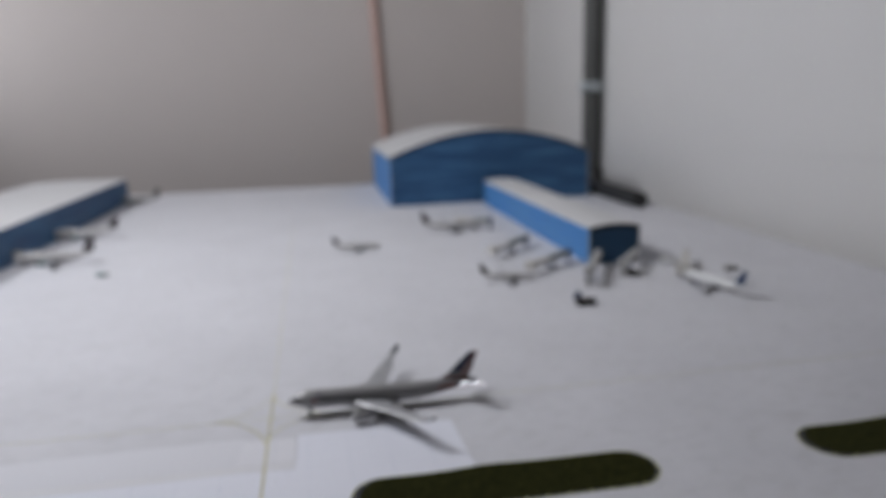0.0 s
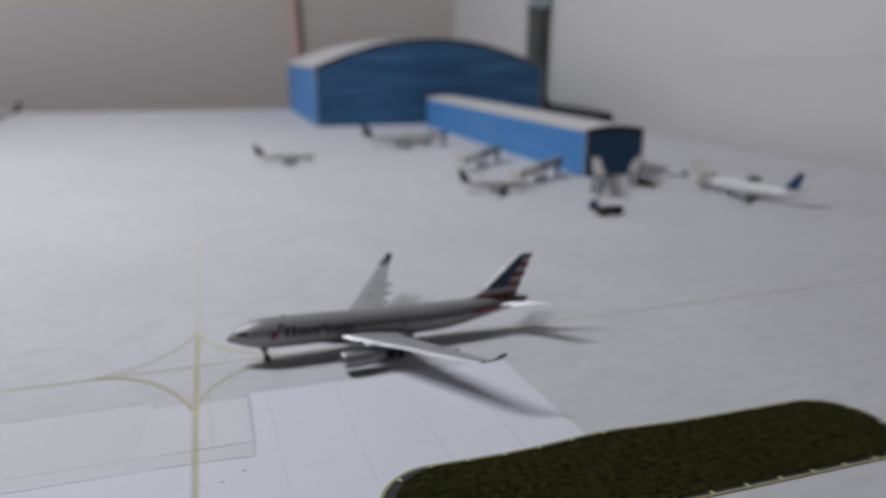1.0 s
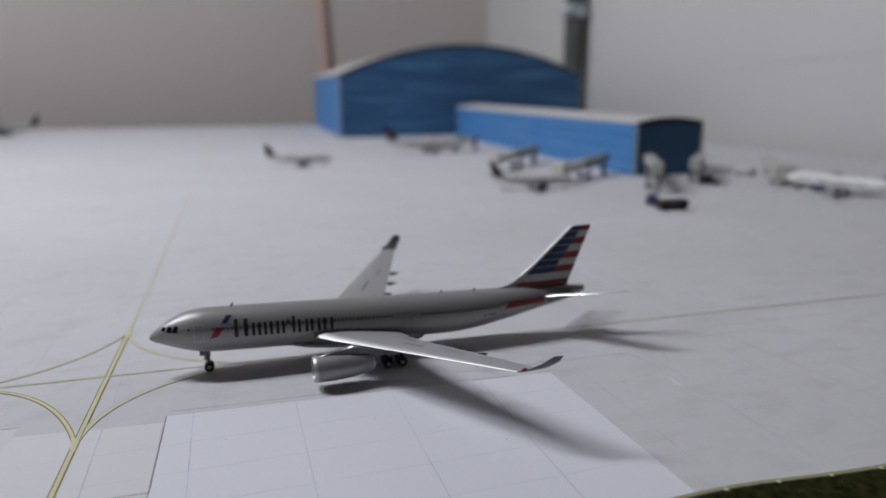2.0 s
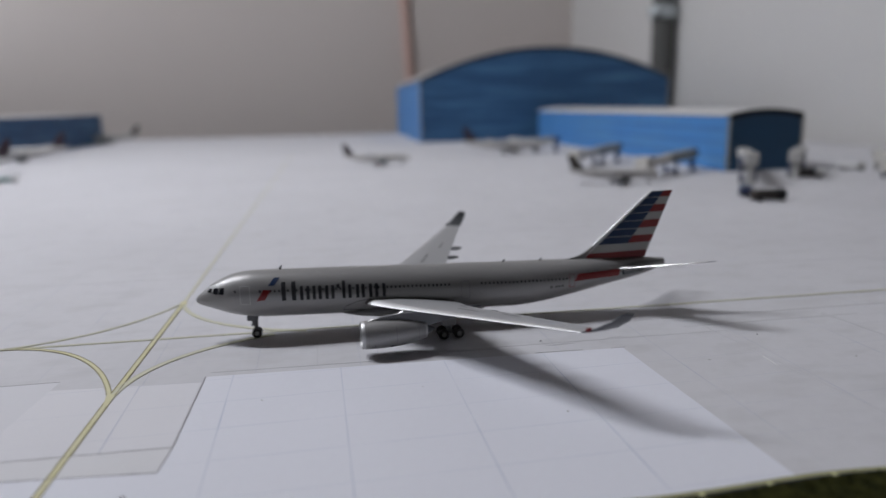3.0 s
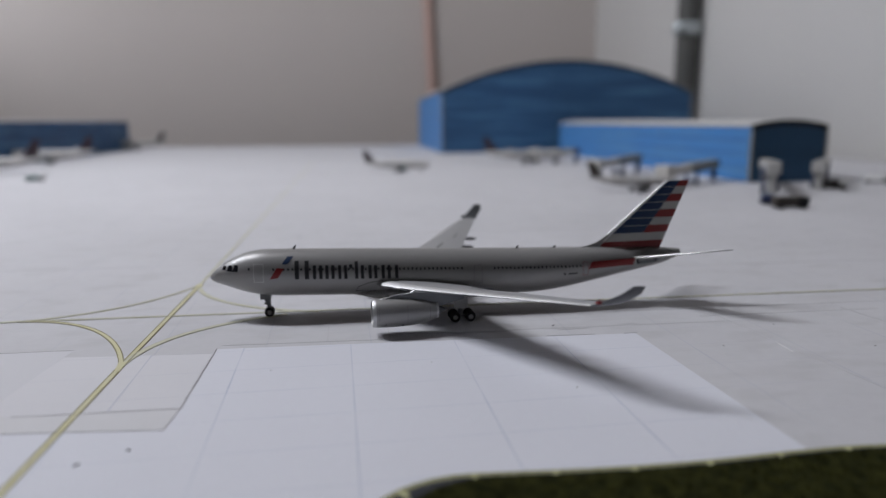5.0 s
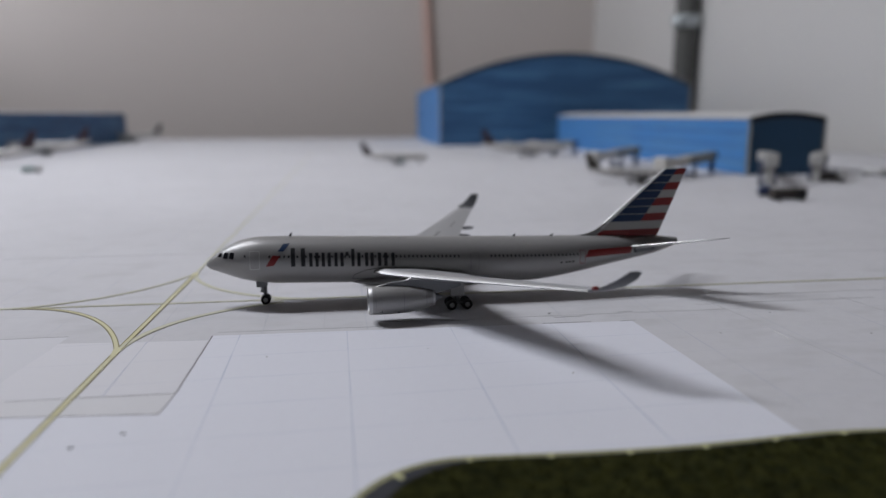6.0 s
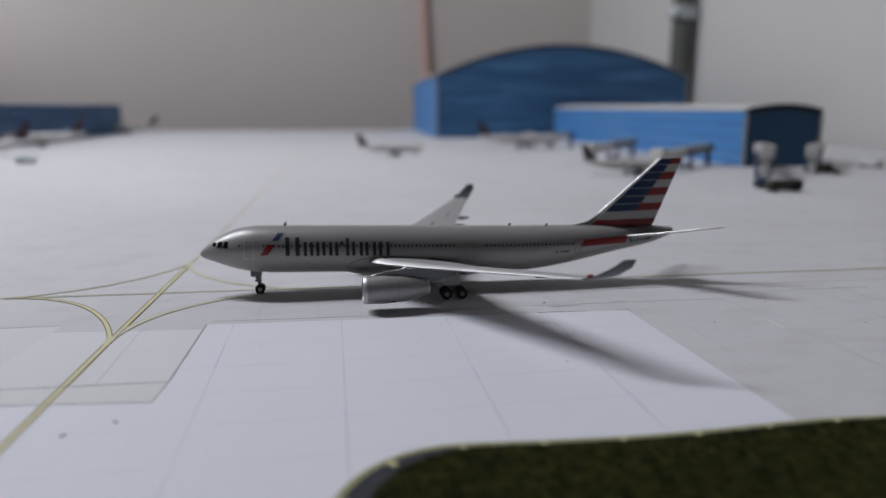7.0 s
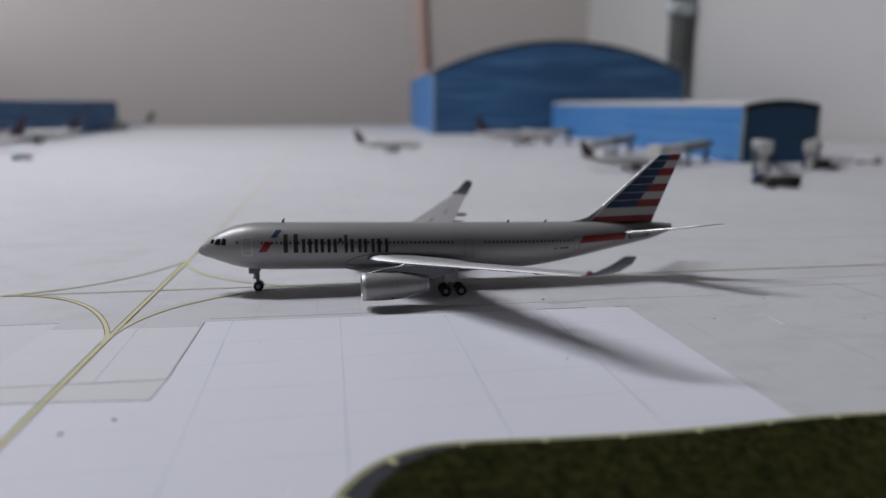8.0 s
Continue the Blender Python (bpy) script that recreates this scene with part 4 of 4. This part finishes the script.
        rings.append([Vector((x, dy * w, zz)) * MM for dy, zz in ((-1, c + r - 0.5), (1, c + r - 0.5), (0.25, z), (-0.25, z))])
    loft(bm, rings)
    part("dorsal_fillet", bm, NACELLE, a, "grey fillet at the foot of the fin", smooth=True)
    bm = bmesh.new()
    c, r = body_at(74.3)
    tube(bm, Vector((73.7, 0, c)) * MM, Vector((74.35, 0, c + 0.05)) * MM, r * 0.99 * MM, r * 0.9 * MM, 20)
    part("tail_outlet", bm, TIP_GREY, a, smooth=True)
    # aerials
    for x, h in ((-54.9, 1.3), (17.2, 0.9), (29.9, 0.8)):
        c, r = body_at(x)
        bm = bmesh.new()
        loft(bm, [[Vector((x + p * 1.0 + sh, q, c + r + zz)) * MM for p, q in ((-0.5 * w, 0), (0, 0.1), (0.5 * w, 0), (0, -0.1))] for zz, sh, w in ((-0.2, 0, 1.0), (h * 0.6, 0.35, 0.6), (h, 0.75, 0.25))])
        part("aerial", bm, TIP_GREY, a)
    # prints on both sides
    for s in (-1, 1):
        for k, (x0, x1, z0, z1) in enumerate(((-76.6, -75.5, 17.0, 17.9), (-75.0, -73.4, 16.7, 18.2), (-73.1, -71.6, 16.7, 18.4))):
            decal(a, "cockpit_window", GLASS, [(x0 - 0.25, z0), (x1 - 0.12, z0 - 0.1), (x1 + 0.12, z1 + 0.1), (x0 + 0.42, z1 + 0.05)], s, 0.06, 4, 4, "black cockpit window")
        line = lambda x: 14.7 - 0.037 * (x + 54)
        row = [x for x in [-68.2, -60.8] + [-59.0 + 1.32 * k for k in range(75)] if not (-1.2 < x < 8.0 or x > 38.3)]
        for x in row:
            c, r = body_at(x)
            z = line(x) + 2.25 + max(0, (x - 20) * 0.012)
            decal(a, "cabin_window", DARK_GREY, [(x - 0.27, z - 0.36), (x + 0.27, z - 0.36), (x + 0.27, z + 0.36), (x - 0.27, z + 0.36)], s, 0.05, 1, 1)
        # the airline's mark and name, as plain bars and slanted shapes
        decal(a, "livery_mark", RED, [(-62.0, 14.3), (-59.5, 14.5), (-57.6, 17.3), (-59.8, 17.6)], s, 0.07, 6, 6, "red slanted livery shape")
        decal(a, "livery_mark", BLUE, [(-58.3, 18.6), (-56.5, 18.6), (-54.7, 20.6), (-56.6, 20.6)], s, 0.07, 6, 6, "blue slanted livery shape")
        x = -54.4
        strokes = [(1.3, 5.4, 1.5), (1.3, 5.4, 1.0), (1.0, 4.1, 0.75), (1.0, 4.1, 0.75), (1.0, 4.1, 0.7), (1.0, 4.1, 0.9), (1.0, 4.1, 0.7), (1.0, 4.1, 0.5), (1.0, 1.1, 0.6), (1.0, 5.2, 0.7), (1.0, 4.1, 1.2), (1.0, 4.1, 0.6), (1.0, 4.1, 1.15), (1.0, 4.1, 0.75), (1.0, 4.1, 1.15), (1.0, 4.1, 0.7)]
        for w, h, gap in strokes:
            z = line(x) - 0.75
            if h < 2:
                z += 3.2
            decal(a, "name_bar", DARK_GREY, [(x, z), (x + w, z), (x + w, z + h), (x, z + h)], s, 0.075, 2, 6, "dark grey bar of the airline name")
            x += (w + gap) * 1.08
        decal(a, "tail_band", RED, [(40.0, 12.6), (56.4, 12.95), (57.0, 15.2), (41.4, 14.9)], s, 0.06, 10, 6, "red band on the rear fuselage")
        decal(a, "tailplane_slot", TIP_GREY, [(57.8, 12.9), (64.4, 13.3), (66.8, 14.5), (57.4, 14.2)], s, 0.05, 10, 5, "dark slot below the tailplane root")
        for k in range(12):
            p, q = (radians(-20 + 20 * k + e) for e in (0, 20))
            ring = lambda g, f: (61.2 + 3.7 * f * math.cos(g), 14.15 + 1.75 * f * math.sin(g))
            decal(a, "tailplane_fairing", DARK_GREY, [ring(p, 1.0), ring(q, 1.0), ring(q, 0.86), ring(p, 0.86)], s, 0.056, 2, 1, "dark rounded edge round the tailplane root")
        for x0, x1, z0, z1 in ((-66.8, -63.9, 13.4, 18.8), (1.6, 4.2, 9.9, 15.6), (38.2, 40.0, 10.6, 14.9)):
            for quad in ([(x0, z0), (x1, z0), (x1, z0 + 0.16), (x0, z0 + 0.16)], [(x0, z1), (x1, z1), (x1, z1 + 0.14), (x0, z1 + 0.14)], [(x0, z0), (x0 + 0.14, z0), (x0 + 0.14, z1), (x0, z1)], [(x1, z0), (x1 + 0.14, z0), (x1 + 0.14, z1), (x1, z1)]):
                decal(a, "door_outline", WHITE if x0 < 0 else RED if x0 > 30 else LINE, quad, s, 0.055, 2, 4)
        for x0 in (31.4, 33.2, 34.3, 35.4):
            decal(a, "registration_bar", DARK_GREY, [(x0, 11.2), (x0 + 0.8, 11.2), (x0 + 0.8, 11.75), (x0, 11.75)], s, 0.055, 1, 1)
        # wing root fairing outline
        for p, q in (((-36.0, 8.9), (-35.0, 10.4)), ((-35.0, 10.4), (-32.0, 11.7)), ((-32.0, 11.7), (-27.0, 12.4)), ((-36.0, 8.9), (-29.5, 8.7))):
            decal(a, "fairing_line", DARK_GREY, [p, q, (q[0], q[1] + 0.2), (p[0], p[1] + 0.2)], s, 0.06, 6, 1)
    # the hull sits a little askew on the one-piece wing casting, its nose turned away and low
    hull = Matrix.Translation((-0.00032, 0.00047, -0.00012)) @ Matrix.Rotation(radians(-2.5), 4, "Z") @ Matrix.Rotation(radians(-0.58), 4, "Y") @ Matrix.Diagonal((0.993, 1, 1, 1))
    casting = ("wing", "engine", "pylon", "main_gear_leg")
    for ob in a.children_recursive:
        top = ob if ob.parent == a else ob.parent if ob.parent.parent == a else ob.parent.parent
        if not top.name.startswith(casting) and not (top.name.startswith("gear_door") and top.data.vertices[0].co.x > -0.05):
            ob.data.transform(hull)
    return a


big_airliner()

# ---- small airliners, nose towards +x in their own axes ----


def small_airliner(place, heading, size, body, tail, label, engine=None, wing=None):
    """A narrow-bodied model airliner of the given length; heading in degrees from +x."""
    a = thing("model_airliner", label, "model airplane", (0, 0, 0), "small airliners at the gates")
    k = size / 95.0 * MM
    P = lambda x, y, z: Vector((x, y, z)) * k
    st = [(47.5, 9.0, 0.2), (47.0, 9.1, 1.0), (45.0, 9.4, 2.4), (41.0, 9.9, 3.9), (36.0, 10.2, 4.7), (28.0, 10.3, 4.9), (-12.0, 10.3, 4.9), (-22.0, 10.8, 4.4), (-32.0, 11.9, 3.2), (-41.0, 13.0, 1.8), (-46.5, 13.7, 0.8)]
    bm = bmesh.new()
    loft(bm, [[P(x, r * math.cos(2 * math.pi * j / 24), c + r * math.sin(2 * math.pi * j / 24)) for j in range(24)] for x, c, r in st])
    part("fuselage", bm, body, a, smooth=True)

    def surf(name, secs, mat, flat=True, label2="", parent=a):
        bm = bmesh.new()
        loft(bm, [[P(x - p, y + (0 if flat else q), z + (q if flat else 0)) for p, q in foil(ch, th, 6)] for x, y, z, ch, th in secs])
        return part(name, bm, mat, parent, label2, smooth=True)

    for s in (-1, 1):
        w = surf("wing", [(14, s * 2, 7.6, 17, 0.12), (10, s * 7, 7.9, 13.5, 0.12), (-8.5, s * 41, 12.0, 4.2, 0.1)], wing or WING_GREY)
        surf("winglet", [(-8.6, s * 41, 12.0, 4.0, 0.1), (-11.5, s * 43.2, 17.0, 1.8, 0.1)], wing or WING_GREY, True, "", w)
        surf("tailplane", [(-34, s * 1, 13.2, 9, 0.1), (-42, s * 16.5, 15.0, 3.5, 0.1)], wing or WING_GREY)
        bm = bmesh.new()
        rings = [(13.5, 2.2), (14.2, 2.55), (12.5, 2.8), (8.0, 2.6), (3.5, 1.6)]
        loft(bm, [[P(x, s * 13.5 + r * math.cos(2 * math.pi * j / 18), 5.2 + r * math.sin(2 * math.pi * j / 18)) for j in range(18)] for x, r in rings])
        part("engine", bm, engine or TIP_GREY, a, smooth=True)
        bm = bmesh.new()
        tube(bm, P(-1, s * 6, 1.4), P(-1, s * 6, 7), 0.6 * k, None, 8)
        leg = part("gear_leg", bm, HUB, a)
        for dy in (-1.0, 1.0):
            bm = bmesh.new()
            tube(bm, P(-1, s * 6 + dy - 0.6, 1.6), P(-1, s * 6 + dy + 0.6, 1.6), 1.6 * k, None, 14)
            part("tyre", bm, TYRE, leg, smooth=True)
        bm = bmesh.new()
        row = [P(x, s * 4.93 * 0.985, 11.2) for x in range(-20, 36, 2)]
        for p in row:
            box(bm, p - Vector((0.45, 0.25, 0.55)) * k, p + Vector((0.45, 0.25, 0.55)) * k)
        part("window_strip", bm, DARK_GREY, a, "row of dark cabin windows")
    bm = bmesh.new()
    tube(bm, P(36, 0, 1.2), P(36, 0, 6), 0.5 * k, None, 8)
    leg = part("nose_gear_leg", bm, HUB, a)
    bm = bmesh.new()
    tube(bm, P(36, -1.2, 1.3), P(36, 1.2, 1.3), 1.3 * k, None, 14)
    part("tyre", bm, TYRE, leg, smooth=True)
    surf("fin", [(-26, 0, 13.2, 17.5, 0.07), (-30.5, 0, 15.5, 13.5, 0.08), (-42.5, 0, 30.5, 5.6, 0.08)], tail, False, "coloured tail fin")
    bm = bmesh.new()
    for s in (-1, 1):
        box(bm, P(41.5, s * 2.4 - 0.8, 11.6), P(43.4, s * 2.4 + 0.8, 12.7), None, 0.2 * k)
    part("cockpit_window", bm, GLASS, a)
    a.matrix_basis = Matrix.Translation((*place, 0.0)) @ Matrix.Rotation(radians(heading), 4, "Z")
    return a


small_airliner((0.049, 0.612), -8, 81, WHITE_SHADED, MAROON, "white model airliner with dark maroon tail on the taxiway", TEAL)
small_airliner((0.244, 0.722), -8, 118, WHITE_SHADED, MAROON, "white model airliner with dark tail at the terminal gate", GREY_CARD)
small_airliner((0.2220, 0.337), -15, 79, WHITE_SHADED, BROWN, "white model airliner with brown tail beside a jet bridge", DARK_GREY)
small_airliner((0.452, 0.212), 99, 105, OFFWHITE, BLUE, "white model airliner with a blue tail near the wall", NAVY)
small_airliner((-0.434, 0.691), 176, 128, WHITE_SHADED, MAROON, "white model airliner with dark red tail at the long pier", TEAL)
small_airliner((-0.441, 0.916), 176, 128, WHITE_SHADED, MAROON, "white model airliner with dark tail at the long pier", TEAL)
small_airliner((-0.432, 1.400), 176, 125, GREY_CARD, BROWN, "grey model airliner at the far end of the pier", TEAL)

# ---- terminal buildings ----


def building(name, label, category, base, u_len, v_len, eave, rise, front_mat, side_mat, n=24, over=0.004):
    """A card building: base is its front corner in the world; it runs u_len along the room's u axis and v_len along v, with an arched front."""
    b = thing(name, label, category, base)
    m = Matrix.Translation(base) @ Matrix.Rotation(GRID, 4, "Z")
    arch = lambda t: eave + rise * (1 - (2 * t - 1) ** 2)
    th = 0.003
    for nm, v in (("front_wall", 0.0), ("rear_wall", v_len - th)):
        bm = bmesh.new()
        pts = [(0, 0), (u_len, 0)] + [(u_len * (1 - k / n), arch(1 - k / n)) for k in range(n + 1)]
        a = [bm.verts.new(m @ Vector((x, v, z))) for x, z in pts]
        c = [bm.verts.new(m @ Vector((x, v + th, z))) for x, z in pts]
        bm.faces.new(a), bm.faces.new(c[::-1])
        for i in range(len(pts)):
            bm.faces.new((a[i], c[i], c[(i + 1) % len(pts)], a[(i + 1) % len(pts)]))
        part(nm, bm, front_mat, b, "blue printed card front with shade in its colour" if v == 0 else "")
    for x in (0.0, u_len - th):
        bm = bmesh.new()
        box(bm, (x, th, 0), (x + th, v_len - th, eave), m)
        part("side_wall", bm, side_mat, b, "blue printed card side with its lighting in the colour")
    bm = bmesh.new()
    rows = []
    for k in range(n + 1):
        t = k / n
        x = -over + (u_len + 2 * over) * t
        z = arch(t) + 0.0003
        rows.append([m @ Vector((x, 0.001, z)), m @ Vector((x, v_len, z)), m @ Vector((x, v_len, z + 0.0016)), m @ Vector((x, 0.001, z + 0.0016))])
    loft(bm, rows)
    part("roof", bm, ROOF_CARD, b, "white card roof", smooth=True)
    bm = bmesh.new()
    loft(bm, [[m @ Vector((u_len * k / n, -0.0012, arch(k / n) - 0.0035)), m @ Vector((u_len * k / n, -0.0002, arch(k / n) - 0.0035)), m @ Vector((u_len * k / n, -0.0002, arch(k / n) + 0.0016)), m @ Vector((u_len * k / n, -0.0012, arch(k / n) + 0.0016))] for k in range(n + 1)])
    part("roof_edge", bm, DARK_GREY, b, "dark edging along the roof")
    for x in (-0.0008, u_len - 0.0012):
        bm = bmesh.new()
        box(bm, (x, -0.0016, 0), (x + 0.002, -0.0002, eave - 0.002), m)
        part("corner_trim", bm, GREY_CARD, b, "pale strip along the corner")
    return b


building("hangar_building", "large blue card terminal hall with arched white roof", "model building", (0.189, 1.071, 0), 0.493, 0.49, 0.1135, 0.0575, BLUE_SHADED, BLUE_CARD)
building("terminal_building", "blue card terminal pier with white roof", "model building", (0.3645, 0.3845, 0), 0.078, 0.640, 0.0533, 0.005, BLUE_DEEP_SHADED, BLUE_CARD, 12, 0.0015)
building("pier_building", "long low blue card pier with flat white roof", "model building", (-0.760, 0.25, 0), 0.225, 1.22, 0.062, 0.002, BLUE_SHADED, BLUE_SHADED, 8, 0.002)


def jet_bridge(start, end, label="grey white jet bridge joining terminal and airliner", z=0.0175, cab=None, big=1.0, drop=0.004):
    """A walkway on legs from a building to an aircraft door."""
    j = thing("jet_bridge", label, "jet bridge", (*start, 0), "jet bridges at the gates")
    a, b = Vector((*start, z)), Vector((*end, z - drop))
    d = (b - a)
    turn = math.atan2(d.y, d.x)
    for name, f0, f1, w, h in (("tunnel", 0.0, 0.52, 0.0048, 0.0086), ("inner_tunnel", 0.48, 0.9, 0.0043, 0.0078)):
        p, q = a.lerp(b, f0), a.lerp(b, f1)
        bm = bmesh.new()
        ln = (q - p).length
        pitch = -math.asin((q.z - p.z) / ln)
        box(bm, (0, -w, -h / 2), (ln, w, h / 2), Matrix.Translation(p) @ Matrix.Rotation(turn, 4, "Z") @ Matrix.Rotation(pitch, 4, "Y"), 0.0006)
        part(name, bm, cab or (GREEN_GREY if name == "tunnel" else BEIGE), j, "" if cab else "dark green grey fixed tunnel" if name == "tunnel" else "beige sliding tunnel")
    bm = bmesh.new()
    c = a.lerp(b, 0.93)
    box(bm, (-0.006 * big, -0.007 * big, -0.0055), (0.008 * big, 0.007 * big, 0.0065 * big), Matrix.Translation(c) @ Matrix.Rotation(turn, 4, "Z"), 0.0015)
    part("cab", bm, cab or BEIGE, j, "pale bridge cab")
    bm = bmesh.new()
    tube(bm, (a.x, a.y, 0), (a.x, a.y, z - 0.002), 0.0026, None, 16)
    tube(bm, (a.x, a.y, z - 0.002), (a.x, a.y, z + 0.0042), 0.0052, None, 20)
    part("rotunda", bm, GREY_CARD if cab else NAVY, j, "" if cab else "dark blue column and rotunda", smooth=True)
    if drop < 0:
        bm = bmesh.new()
        box(bm, (-0.0025, -0.003, 0.0), (0.0025, 0.003, c.z - 0.005), Matrix.Translation((c.x, c.y, 0)) @ Matrix.Rotation(turn, 4, "Z"), 0.0004)
        part("stair_column", bm, cab, j, "pale column below the cab")
    p = a.lerp(b, 0.74 if cab else 0.45)
    side = Vector((-math.sin(turn), math.cos(turn), 0)) * 0.0055
    bm = bmesh.new()
    for s in (-1, 1):
        tube(bm, (p.x + s * side.x, p.y + s * side.y, 0.002), (p.x + s * side.x, p.y + s * side.y, p.z), 0.0012, None, 10)
    box(bm, (-0.002, -0.007, 0.002), (0.002, 0.007, 0.0045), Matrix.Translation((p.x, p.y, 0)) @ Matrix.Rotation(turn, 4, "Z"))
    sup = part("support_leg", bm, NAVY, j, "dark blue support frame")
    for s in (-1, 1):
        bm = bmesh.new()
        c = Vector((p.x, p.y, 0.0022)) + side * s
        tube(bm, c - side * 0.25, c + side * 0.25, 0.0022, None, 14)
        part("tyre", bm, TYRE, sup)
    return j


jet_bridge((0.3180, 0.7150), (0.266, 0.757))
jet_bridge((0.3220, 0.5320), (0.240, 0.468))
jet_bridge((0.3420, 0.4080), (0.259, 0.357))
jet_bridge((0.3760, 0.3770), (0.306, 0.268), "white jet bridge reaching down from the terminal corner", 0.0190, PALE_CARD, 0.8, -0.004)
jet_bridge((0.4340, 0.3690), (0.372, 0.300), "white jet bridge beside the terminal front", 0.0185, PALE_CARD, 0.8, -0.002)
jet_bridge((0.5000, 0.3450), (0.447, 0.270), "beige grey jet bridge at the wall gate", 0.0150, BEIGE, 1.45)
jet_bridge((-0.5450, 0.7500), (-0.463, 0.708))
jet_bridge((-0.5450, 0.9800), (-0.468, 0.934))


def service_truck(place, heading, mat, cab, label, s=1.0):
    """A tiny ground vehicle with chassis, cab, box and wheels."""
    t = thing("service_truck", label, "model vehicle", (*place, 0), "ground vehicles on the apron")
    m = Matrix.Translation((*place, 0)) @ Matrix.Rotation(radians(heading), 4, "Z") @ Matrix.Scale(s, 4)
    for name, lo, hi, mt in (("cargo_box", (-0.011, -0.0038, 0.0022), (0.004, 0.0038, 0.0072), mat), ("cab", (0.0045, -0.0036, 0.0022), (0.0105, 0.0036, 0.0072), cab), ("chassis", (-0.0115, -0.003, 0.0012), (0.0105, 0.003, 0.0022), TYRE)):
        bm = bmesh.new()
        box(bm, lo, hi, m, 0.0006)
        part(name, bm, mt, t)
    bm = bmesh.new()
    box(bm, (0.0078, -0.0034, 0.0048), (0.0107, 0.0034, 0.0066), m, 0.0003)
    part("windscreen", bm, GLASS, t)
    for x in (-0.0075, 0.007):
        for y in (-0.0034, 0.0034):
            bm = bmesh.new()
            tube(bm, m @ Vector((x, y - 0.0007, 0.0016)), m @ Vector((x, y + 0.0007, 0.0016)), 0.0016 * s, None, 14)
            part("tyre", bm, TYRE, t, smooth=True)
    return t


service_truck((0.273, 0.203), -6, BROWN, DARK_GREY, "dark brown model service truck at the end of a jet bridge", 1.1)
service_truck((0.275, 0.231), 60, NAVY, TEAL, "dark blue model tug below a jet bridge", 1.0)
service_truck((-0.338, 0.575), 4, SAGE, OFFWHITE, "grey green model service truck on the open apron", 0.85)
service_truck((0.397, 0.312), -30, BROWN, OFFWHITE, "brown model service truck near the wall gate", 1.1)
service_truck((0.535, 0.290), 10, GREY_CARD, OFFWHITE, "grey model service truck by the wall", 1.0)
service_truck((0.477, 0.350), -40, OFFWHITE, GREY_CARD, "white model van by the wall", 1.0)
